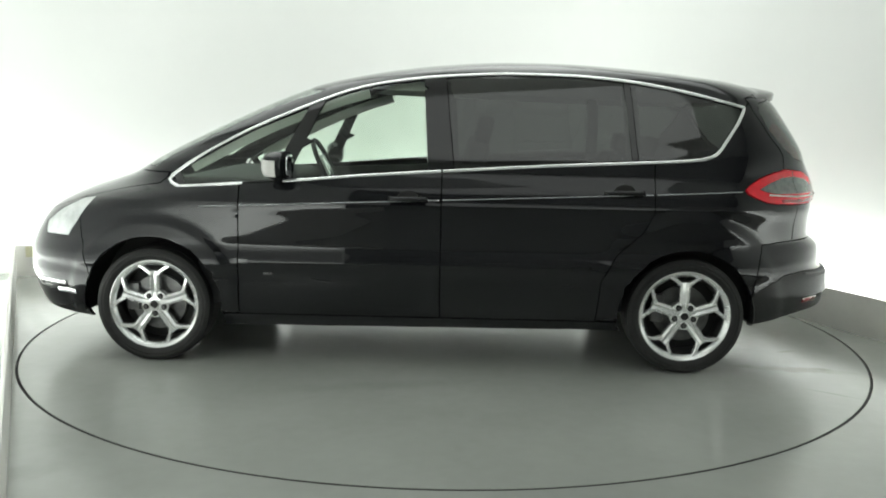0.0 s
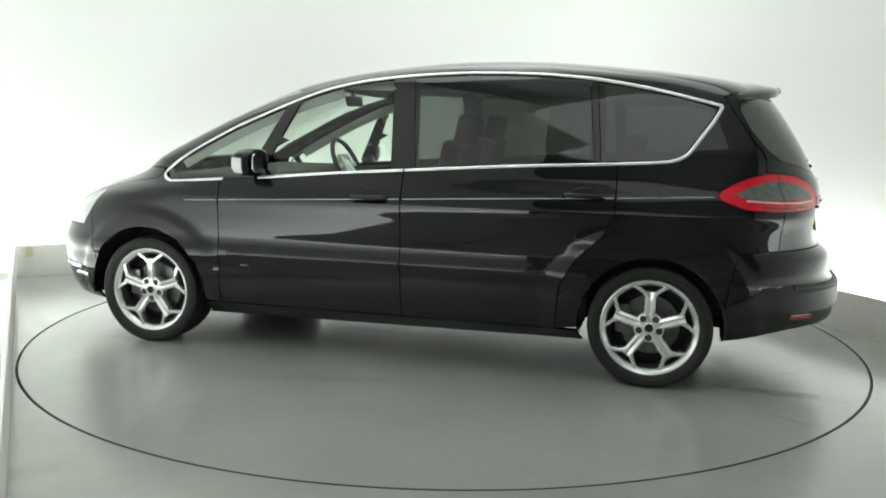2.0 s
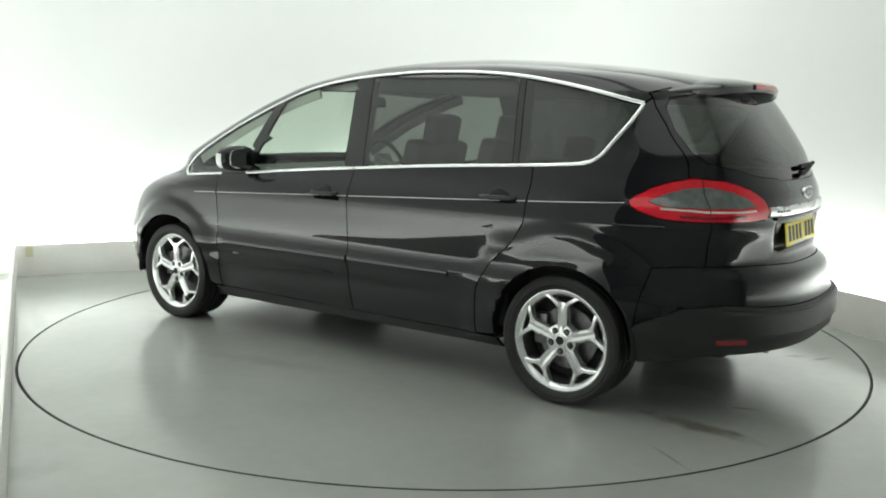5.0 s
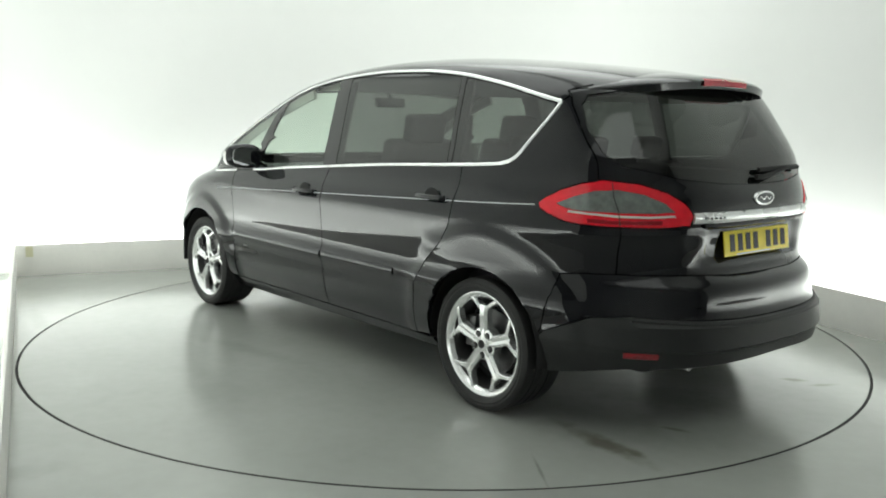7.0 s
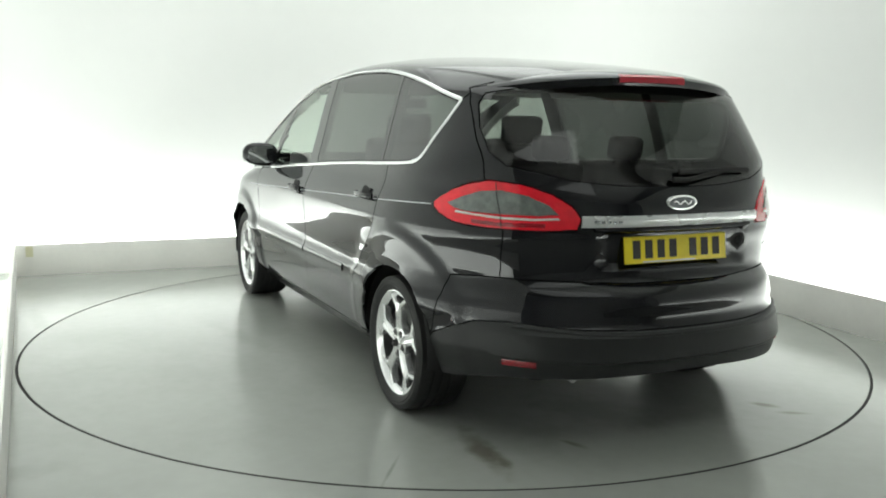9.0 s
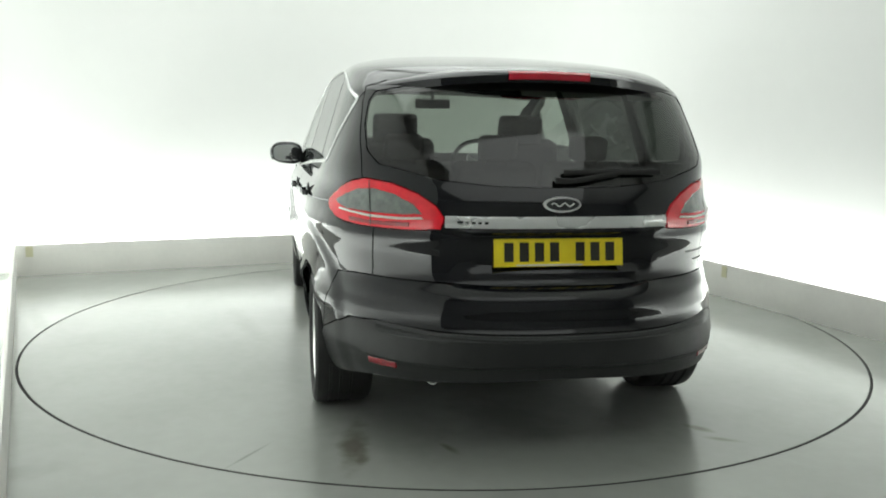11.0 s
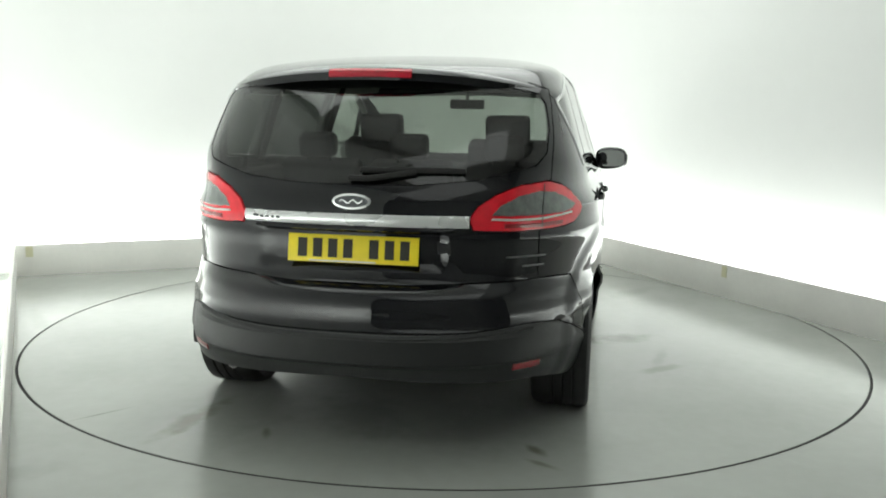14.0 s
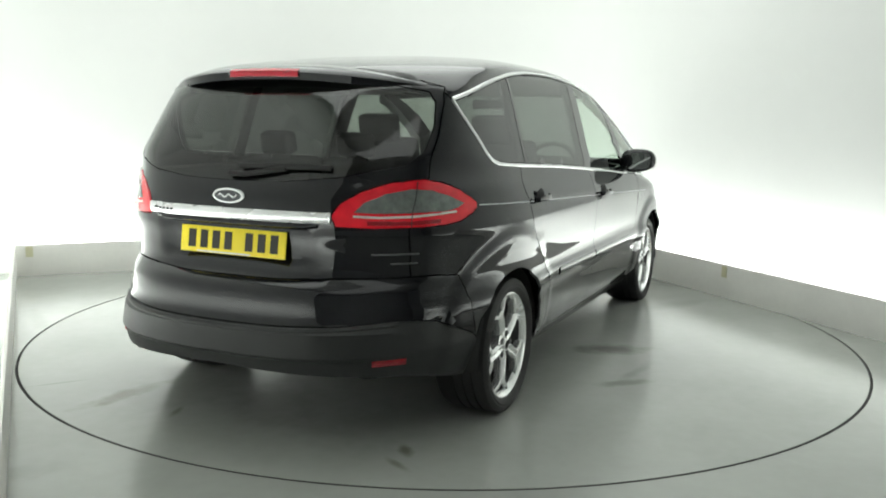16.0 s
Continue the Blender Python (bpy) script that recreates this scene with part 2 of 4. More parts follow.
def build_booth():
    # floor: one sheet with a round opening for the turntable
    bm = bmesh.new()
    n = 160
    inner = [bm.verts.new((x, y, 0)) for x, y in arc((0, 0), RING + 0.004, 0, 360, n)[:-1]]
    low = [bm.verts.new((v.co.x, v.co.y, -0.12)) for v in inner]
    outer = [bm.verts.new((x, y, 0)) for x, y in arc((0, 0), 14.0, 0, 360, n)[:-1]]
    for k in range(n):
        j = (k + 1) % n
        bm.faces.new((inner[k], inner[j], outer[j], outer[k]))
        bm.faces.new((low[k], low[j], inner[j], inner[k]))
    tagged(part("floor", bm, FLOOR), "smooth grey painted concrete studio floor", "floor", kind="structure")
    bm = bmesh.new()
    bm.faces.new([bm.verts.new((x, y, -0.115)) for x, y in arc((0, 0), RING + 0.004, 0, 360, n)[:-1]])
    tagged(part("pit_floor", bm, GAP), "dark pit under the turntable", "pit", kind="structure")
    # backdrop: a wall with rounded corners behind the kerb
    off, rad, top, thick = 0.42, 0.9, 4.0, 0.12
    w = BOOTH_W + 2 * off

    def plan(o):
        p = [(-off - o + SKEW * LEFT_LEN, LEFT_LEN)]
        p += [(x, y) for x, y in arc((-off + rad, -off + rad), rad + o, 180, 270, 16)]
        p += [(x, y) for x, y in arc((BOOTH_W + off - rad, -off + rad), rad + o, 270, 360, 16)]
        p += [(BOOTH_W + off + o, RIGHT_LEN)]
        return p
    bm = bmesh.new()
    rings = []
    for o, z in ((0, 0.0), (0, top), (thick, top), (thick, 0.0)):
        rings.append([bm.verts.new(booth(a, d, z)) for a, d in plan(o)])
    for i in range(4):
        A, B = rings[i], rings[(i + 1) % 4]
        for k in range(len(A) - 1):
            bm.faces.new((A[k], A[k + 1], B[k + 1], B[k]))
    for k in (0, -1):
        bm.faces.new([r[k] for r in rings])
    tagged(part("wall_backdrop", bm, WALL), "seamless white studio backdrop wall with rounded corners", "wall", kind="structure")
    # kerb boards
    for name, a0, d0, a1, d1 in (("kerb_back", -0.02, -0.01, BOOTH_W + 0.02, -0.01), ("kerb_left", -0.01, 0.012, -0.01 + SKEW * LEFT_LEN, LEFT_LEN), ("kerb_right", BOOTH_W + 0.01, 0.012, BOOTH_W + 0.01, RIGHT_LEN)):
        p, q = booth(a0, d0), booth(a1, d1)
        mid, ln = (p + q) / 2, (q - p).length
        bm = bmesh.new()
        box(bm, (ln, 0.018, KERB_H), (0, 0, KERB_H / 2), bevel=0.002)
        ob = part(name, bm, KERB)
        ob.matrix_world = Matrix.Translation(mid) @ pose(0, 0, 0, 0, 0, math.degrees(math.atan2(q.y - p.y, q.x - p.x)))
        tagged(ob, "low off-white board hiding the strip lights along the backdrop", "kerb", kind="structure")
    # bits of old yellow tape on the boards
    for a, d in ((BOOTH_W, 2.60), (0.10, 0.0)):
        bm = bmesh.new()
        box(bm, (0.055, 0.002, 0.085), (0, 0, KERB_H - 0.055))
        ob = part("tape_mark", bm, TAPE)
        p = booth(a - 0.003 if d else a, d + (0 if d else 0.003))
        ob.matrix_world = Matrix.Translation(p) @ pose(0, 0, 0, 0, 0, math.degrees(math.atan2(DEEP.y, DEEP.x) if d else math.atan2(ALONG.y, ALONG.x)))
        tagged(ob, "faded yellow tape stuck on the low board", "tape")
    # unseen hall round and above, added for reflections and bounce light
    bm = bmesh.new()
    h, R = 4.6, 8.8
    pts = [(-R, -R), (R, -R), (R, R), (-R, R)]
    lo = [bm.verts.new((x, y, -0.005)) for x, y in pts]
    hi = [bm.verts.new((x, y, h)) for x, y in pts]
    for k in range(4):
        bm.faces.new((lo[k], hi[k], hi[(k + 1) % 4], lo[(k + 1) % 4]))
    tagged(part("wall_hall", bm, HALL), "pale grey painted walls of the hall outside the booth", "wall", kind="structure")
    bm = bmesh.new()
    box(bm, (2 * R, 2 * R, 0.1), (0, 0, h + 0.05))
    tagged(part("ceiling", bm, WALL), "white hall ceiling above the booth", "ceiling", kind="structure")


build_booth()


def build_turntable():
    table = tagged(new("turntable"), "round grey painted turntable flush with the floor", "turntable")
    bm = bmesh.new()
    prism(bm, arc((0, 0), RING - 0.011, 0, 360, 160)[:-1], -0.1, 0.0, bevel=0.003)
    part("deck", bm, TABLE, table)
    bm = bmesh.new()
    n = 160
    rows = [[bm.verts.new((x, y, z)) for x, y in arc((0, 0), r, 0, 360, n)[:-1]] for r, z in ((RING - 0.0108, -0.06), (RING - 0.0108, -0.0015), (RING - 0.0005, -0.0025), (RING - 0.0005, -0.06))]
    for A, B in zip(rows, rows[1:]):
        for k in range(n):
            bm.faces.new((A[k], A[(k + 1) % n], B[(k + 1) % n], B[k]))
    part("edge_trim", bm, GAP, table, "dark rubber edging")
    return table


TURNTABLE = build_turntable()


# ---- the car: x forward, y to its left, z up, origin under the middle of the wheelbase ----
AXLE_F, AXLE_R, HUB_Z, TYRE_R, RIM_Y = 1.425, -1.425, 0.308, 0.310, 0.904
# height: rear end, front end, half width, where the rear and front roundings begin, their squareness
LEVELS = [
    (0.18, -2.26, 2.24, 0.83, -1.2, 1.45, 2.8, 2.6),
    (0.24, -2.31, 2.29, 0.868, -1.2, 1.45, 2.8, 2.6),
    (0.34, -2.375, 2.33, 0.908, -1.2, 1.45, 2.8, 2.6),
    (0.385, -2.382, 2.34, 0.917, -1.2, 1.45, 2.8, 2.6),
    (0.4, -2.397, 2.345, 0.92, -1.2, 1.45, 2.8, 2.6),
    (0.44, -2.398, 2.355, 0.925, -1.2, 1.45, 2.72, 2.6),
    (0.495, -2.402, 2.36, 0.929, -1.2, 1.45, 2.61, 2.55),
    (0.515, -2.372, 2.36, 0.936, -1.192, 1.45, 2.6, 2.5),
    (0.54, -2.352, 2.36, 0.945, -1.179, 1.45, 2.6, 2.5),
    (0.585, -2.348, 2.35, 0.945, -1.155, 1.45, 2.6, 2.5),
    (0.602, -2.348, 2.345, 0.936, -1.146, 1.45, 2.6, 2.5),
    (0.645, -2.34, 2.325, 0.932, -1.124, 1.44, 2.6, 2.5),
    (0.672, -2.315, 2.31, 0.934, -1.109, 1.43, 2.61, 2.5),
    (0.695, -2.275, 2.295, 0.9355, -1.092, 1.42, 2.72, 2.5),
    (0.72, -2.258, 2.28, 0.937, -1.05, 1.4, 2.85, 2.5),
    (0.8, -2.255, 2.2, 0.942, -1.059, 1.33, 2.86, 2.55),
    (0.876, -2.26, 2.05, 0.947, -1.067, 1.18, 2.88, 2.6),
    (0.884, -2.26, 2.03, 0.942, -1.067, 1.16, 2.88, 2.6),
    (0.905, -2.262, 1.98, 0.938, -1.07, 1.08, 2.88, 2.6),
    (0.95, -2.266, 1.84, 0.926, -1.075, 0.85, 2.89, 2.7),
    (1.0, -2.262, 1.69, 0.902, -1.08, 0.78, 2.9, 3.2),
    (1.05, -2.24, 1.58, 0.882, -1.13, 0.78, 3.0, 4.0),
    (1.08, -2.22, 1.525, 0.878, -1.16, 0.76, 3.06, 4.4),
    (1.2, -2.16, 1.3, 0.843, -1.28, 0.56, 3.3, 4.5),
    (1.35, -2.065, 0.99, 0.798, -1.28, 0.28, 3.3, 4.5),
    (1.44, -2.0, 0.785, 0.77, -1.28, 0.06, 3.3, 4.4),
    (1.5, -1.945, 0.63, 0.749, -1.2, -0.08, 3.0, 4.0),
    (1.55, -1.8, 0.45, 0.727, -1.1, -0.25, 2.8, 3.4),
    (1.59, -1.56, 0.26, 0.685, -0.85, -0.42, 2.6, 2.9),
    (1.62, -1.3, 0.07, 0.6, -0.68, -0.5, 2.4, 2.5),
    (1.64, -1.08, -0.11, 0.485, -0.6, -0.54, 2.3, 2.3),
    (1.652, -0.87, -0.28, 0.33, -0.58, -0.55, 2.2, 2.2),
    (1.658, -0.62, -0.52, 0.06, -0.575, -0.565, 2.0, 2.0),
]
SHAPE = [spline([(r[0], r[k]) for r in LEVELS]) for k in range(1, 8)]
Z_LOW, Z_TOP = LEVELS[0][0], LEVELS[-1][0]
S_REAR, S_FRONT = 0.36, 0.62


def smooth(a, b, v):
    t = min(1.0, max(0.0, (v - a) / (b - a)))
    return t * t * (3 - 2 * t)


def skin(s, z, lift=0.0):
    """The left half of the body: s runs from the middle of the tail (0) to the middle of the nose (1)."""
    xr, xf, w, sr, sf, nr, nf = (f(z) for f in SHAPE)
    if s < S_REAR:
        a = s / S_REAR * math.pi / 2
        x, y = sr - (sr - xr) * abs(math.cos(a)) ** (2 / nr), w * abs(math.sin(a)) ** (2 / nr)
    elif s <= S_FRONT:
        x, y = sr + (sf - sr) * (s - S_REAR) / (S_FRONT - S_REAR), w
    else:
        a = (1 - s) / (1 - S_FRONT) * math.pi / 2
        x, y = sf + (xf - sf) * abs(math.cos(a)) ** (2 / nf), w * abs(math.sin(a)) ** (2 / nf)
    if s == 0 or s == 1:
        y = 0.0
    # flared wheel arches, the rear one with a crisp shoulder
    r = math.hypot(x - AXLE_R, z - HUB_Z)
    y += smooth(0.50, 0.80, y) * (0.014 * (1 - smooth(0.505, 0.565, r)) + 0.006 * (1 - smooth(0.36, 0.50, r))) * smooth(0.20, 0.30, z)
    r = math.hypot(x - AXLE_F, z - HUB_Z)
    y += smooth(0.50, 0.80, y) * (0.017 * (1 - smooth(0.445, 0.500, r)) + 0.005 * (1 - smooth(0.37, 0.44, r))) * smooth(0.20, 0.30, z)
    # number plate recess in the tailgate
    if s < S_REAR and x < -2.0:
        k = (1 - smooth(0.325, 0.405, y)) * smooth(0.735, 0.765, z) * (1 - smooth(0.895, 0.910, z))
        x += 0.022 * k
    p = Vector((x, y, z))
    return p if not lift else p + skin_normal(s, z) * lift


def skin_normal(s, z):
    e = 2e-3
    a = skin(min(1 - 1e-6, s + e), z) - skin(max(1e-6, s - e), z)
    b = skin(s, min(Z_TOP, z + e)) - skin(s, max(Z_LOW, z - e))
    n = b.cross(a)
    n = n.normalized() if n.length > 1e-12 else Vector((0, 0, 1))
    return n


def at_x(x, z):
    """s on the skin at x and height z."""
    xr, xf, w, sr, sf, nr, nf = (f(z) for f in SHAPE)
    if x < sr:
        return S_REAR * math.acos(min(1, ((sr - x) / (sr - xr)) ** (nr / 2))) / (math.pi / 2) if x > xr else 0.0
    if x <= sf:
        return S_REAR + (S_FRONT - S_REAR) * (x - sr) / (sf - sr)
    return 1 - (1 - S_FRONT) * math.acos(min(1, ((x - sf) / (xf - sf)) ** (nf / 2))) / (math.pi / 2) if x < xf else 1.0


def at_y(y, z):
    """s on the tail at y and height z."""
    w, nr = SHAPE[2](z), SHAPE[5](z)
    return S_REAR * math.asin(min(1, (max(0, y) / w) ** (nr / 2))) / (math.pi / 2)


UPPER = spline([(-1.715, 1.411), (-1.594, 1.441), (-1.416, 1.483), (-1.244, 1.516), (-1.054, 1.544), (-0.760, 1.566), (-0.480, 1.570), (-0.221, 1.559), (0.013, 1.539), (0.185, 1.515), (0.343, 1.481), (0.442, 1.449), (0.562, 1.404), (0.723, 1.337), (0.893, 1.263), (1.053, 1.178), (1.212, 1.083), (1.320, 1.008)])
LOWER = spline([(-1.560, 1.160), (-1.524, 1.142), (-1.460, 1.134), (-1.150, 1.115), (-0.767, 1.096), (-0.472, 1.078), (-0.115, 1.053), (0.275, 1.026), (0.727, 0.988), (0.940, 0.974), (1.281, 0.950)])


def xs(a, b, n):
    return [a + (b - a) * k / n for k in range(n + 1)]


def dense(pts, step=0.025):
    out = []
    for (a, b), (c, d) in zip(pts, pts[1:]):
        n = max(1, math.ceil(abs(d - b) / step), math.ceil(abs(c - a) / 0.12))
        out += [(a + (c - a) * k / n, b + (d - b) * k / n) for k in range(n)]
    return out + pts[-1:]


def side(pts):
    return [(at_x(x, z), z) for x, z in dense(pts)]


def tail(pts):
    return [(at_y(y, z), z) for y, z in dense(pts)]


def disc(x, r, n=40):
    return side([(x + r * math.cos(2 * math.pi * k / n), max(Z_LOW, HUB_Z + r * math.sin(2 * math.pi * k / n))) for k in range(n)])


def window(x0, x1, slant0=0.0, slant1=0.0, m=0.012):
    """A pane between the chrome lines, from x0 (rear) to x1 (front) at the sill; slant: how far its ends lean at the top."""
    low = [(x, LOWER(x) + m) for x in xs(x0, x1, 10)]
    up = [(x, UPPER(x) - m) for x in xs(x1 + slant1, x0 + slant0, 12)]
    return side(low + up + low[:1])


# the line of the chrome frame, also the outline of the whole side glass
FRAME_LOW = [(x, LOWER(x)) for x in xs(-1.524, 1.281, 24)]
FRAME_UP = [(x, UPPER(x)) for x in xs(1.320, -1.715, 36)]
FRAME_BACK = [(-1.715, 1.411), (-1.708, 1.388), (-1.677, 1.330), (-1.625, 1.255), (-1.580, 1.190), (-1.555, 1.165), (-1.524, 1.148)]
FRAME = FRAME_LOW + FRAME_UP + FRAME_BACK

# panels of the left half: name, outline, paint; a later one goes over an earlier one
REGIONS = [
    ("roof", [(0, Z_TOP + 1), (1, Z_TOP + 1), (1, 1.02), (0, 1.02)]),
    ("bonnet", [(at_x(1.36, 0.99), 1.02), (1, 1.02), (1, 0.74)] + side([(2.10, 0.79), (1.85, 0.872), (1.60, 0.93), (1.40, 0.96)])),
    ("wing", side([(0.945, 0.974), (1.281, 0.950), (1.36, 0.99), (1.40, 0.96), (1.60, 0.93), (1.85, 0.872), (1.80, 0.60), (1.75, 0.40), (1.0, 0.27), (0.962, 0.27), (0.955, 0.60), (0.95, 0.78), (0.945, 0.974)])),
    ("front_bumper", [(1, 0.74)] + side([(2.10, 0.79), (1.85, 0.872), (1.80, 0.60), (1.75, 0.40), (1.62, 0.18)]) + [(1, 0.18)]),
    ("quarter_panel", side([(-0.95, 0.27), (-0.97, 0.50), (-1.05, 0.64), (-1.18, 0.76), (-1.232, 0.86), (-1.235, LOWER(-1.235))] + [(x, LOWER(x)) for x in xs(-1.30, -1.524, 4)] + [(-1.715, 1.411), (-1.80, 1.49)]) + tail([(0.705, 1.46), (0.722, 1.40), (0.745, 1.25), (0.745, 1.10), (0.712, 1.00), (0.708, 0.702)]) + side([(-1.93, 0.70), (-1.83, 0.69), (-1.80, 0.55), (-1.77, 0.40)])),
    ("tailgate", [(0, 1.49)] + tail([(0.40, 1.49), (0.62, 1.475), (0.705, 1.46), (0.722, 1.40), (0.745, 1.25), (0.745, 1.10), (0.712, 1.00), (0.708, 0.702), (0.45, 0.698), (0.25, 0.690)]) + [(0, 0.688)]),
    ("rear_bumper", [(0, 0.688)] + tail([(0.25, 0.690), (0.45, 0.698), (0.708, 0.702)]) + side([(-1.93, 0.70), (-1.83, 0.69), (-1.80, 0.55), (-1.77, 0.40), (-1.75, 0.18)]) + [(0, 0.18)]),
    ("front_door", side([(-0.120, 0.265), (-0.120, 0.60), (-0.122, 1.053)] + [(x, LOWER(x)) for x in xs(0.0, 0.945, 8)] + [(0.95, 0.78), (0.955, 0.60), (0.962, 0.265), (-0.120, 0.265)])),
    ("rear_door", side([(-0.120, 0.265), (-0.120, 0.60), (-0.122, 1.053)] + [(x, LOWER(x)) for x in xs(-0.30, -1.235, 8)] + [(-1.232, 0.86), (-1.18, 0.76), (-1.05, 0.64), (-0.97, 0.50), (-0.95, 0.265), (-0.120, 0.265)])),
    ("sill", side([(-1.20, 0.18), (-1.20, 0.265), (1.20, 0.265), (1.20, 0.18)])),
    ("pillar", side(FRAME)),
    ("quarter_light", window(0.80, 1.245, -0.20, 0.03)),
    ("front_window", window(-0.045, 0.70, 0.03, -0.19)),
    ("rear_window", window(-1.115, -0.185, 0.045, 0.05)),
    ("rear_quarter_window", side([(x, LOWER(x) + 0.012) for x in xs(-1.505, -1.150, 6)] + [(x, UPPER(x) - 0.012) for x in xs(-1.108, -1.695, 8)] + [(x + 0.016, z) for x, z in FRAME_BACK[1:-1]] + [(-1.505, LOWER(-1.505) + 0.012)])),
    ("windscreen", [(1, 1.05)] + side([(1.44, 1.05), (1.33, 1.12), (1.17, 1.20), (1.01, 1.28), (0.85, 1.355), (0.68, 1.42), (0.52, 1.47)]) + [(1, 1.50)]),
    ("rear_screen", [(0, 1.070)] + tail([(0.244, 1.075), (0.466, 1.096), (0.686, 1.150), (0.725, 1.20), (0.725, 1.30), (0.702, 1.40), (0.674, 1.438), (0.50, 1.472), (0.26, 1.488)]) + [(0, 1.492)]),
    ("tail_lamp", side([(-1.715, 0.980), (-1.735, 1.002), (-1.80, 1.043), (-1.88, 1.072)]) + tail([(0.735, 1.090), (0.640, 1.078), (0.545, 1.040), (0.482, 0.995), (0.455, 0.950), (0.468, 0.904), (0.60, 0.898), (0.74, 0.900)]) + side([(-1.92, 0.903), (-1.84, 0.914), (-1.77, 0.940), (-1.728, 0.962)])),
    ("headlamp", side([(2.075, 0.665), (1.905, 0.668), (1.837, 0.771), (1.766, 0.880), (1.849, 0.866), (1.978, 0.805), (2.09, 0.730)])),
    ("bumper_plastic", [(0, 0.518)] + tail([(0.30, 0.519), (0.45, 0.521), (0.60, 0.526), (0.705, 0.535)]) + side([(-1.98, 0.524), (-1.86, 0.472), (-1.79, 0.440), (-1.70, 0.30), (-1.70, 0.18)]) + [(0, 0.18)]),
    ("cut", [(0, 0.34)] + side([(-2.10, 0.31), (-1.85, 0.262), (-1.74, 0.250), (-1.60, 0.18)]) + [(0, 0.17)]),
    ("cut", side([(1.60, 0.17), (1.72, 0.215), (1.95, 0.23)]) + [(1, 0.27), (1, 0.17)]),
    ("cut", disc(AXLE_F, 0.375)),
    ("cut", disc(AXLE_R, 0.358)),
    ("cut", side([(-1.20, 0.17), (-1.20, 0.212), (1.20, 0.190), (1.20, 0.17)])),
]
# straight seams between doors and between panes, as (x, z) lines from low to high
DOOR_SEAMS = [[(-0.120, 0.265), (-0.120, 0.60), (-0.122, 1.053)], [(0.962, 0.265), (0.955, 0.60), (0.95, 0.78), (0.945, 0.974)],
              [(-0.95, 0.265), (-0.97, 0.50), (-1.05, 0.64), (-1.18, 0.76), (-1.232, 0.86), (-1.235, 1.12)]]
PANE_SEAMS = [[(x, LOWER(x) + 0.012), (x + d, UPPER(x + d) - 0.012)] for x, d in ((0.80, -0.20), (-0.045, 0.03), (0.70, -0.19), (-1.115, 0.045), (-0.185, 0.05), (-1.150, 0.042))]


def straighten(bm, rim, lift):
    """Draws the rim's points that lie close to a straight seam onto it."""
    for v in rim:
        x, z = v.co.x, v.co.z
        best = None
        for line, reach in [(q, 0.014) for q in DOOR_SEAMS] + [(q, 0.016) for q in PANE_SEAMS]:
            for (x0, z0), (x1, z1) in zip(line, line[1:]):
                if z0 - 0.002 <= z <= z1 + 0.002:
                    t = x0 + (x1 - x0) * (z - z0) / (z1 - z0)
                    if abs(t - x) < reach and (best is None or abs(t - x) < abs(best - x)):
                        best = t
        if best is not None:
            p = skin(at_x(best, z), z, lift)
            v.co = Vector((p.x, math.copysign(p.y, v.co.y), p.z))


PANEL_LABELS = {
    "rear_screen": "tinted rear window with a wiper", "rear_window": "dark privacy glass", "rear_quarter_window": "dark privacy glass",
    "front_window": "clear slightly green glass", "quarter_light": "clear slightly green glass", "windscreen": "clear windscreen glass",
    "bumper_plastic": "unpainted dark grey plastic lower bumper", "tail_lamp": "red and smoked grey wraparound tail lamp",
    "headlamp": "clear headlamp", "pillar": "gloss black window pillars",
}
CENTRAL = {"roof", "bonnet", "front_bumper", "tailgate", "rear_bumper", "windscreen", "rear_screen", "bumper_plastic"}
MATS = {"pillar": GLOSS, "quarter_light": GLASS_CLEAR, "front_window": GLASS_CLEAR, "rear_window": GLASS_DARK, "rear_quarter_window": GLASS_DARK,
        "windscreen": GLASS_CLEAR, "rear_screen": GLASS_REAR, "tail_lamp": RED, "headlamp": HEADLAMP, "bumper_plastic": PLASTIC}


def inside(poly, x, y):
    hit = False
    j = len(poly) - 1
    for i in range(len(poly)):
        (xi, yi), (xj, yj) = poly[i], poly[j]
        if (yi > y) != (yj > y) and x < (xj - xi) * (y - yi) / (yj - yi) + xi:
            hit = not hit
        j = i
    return hit


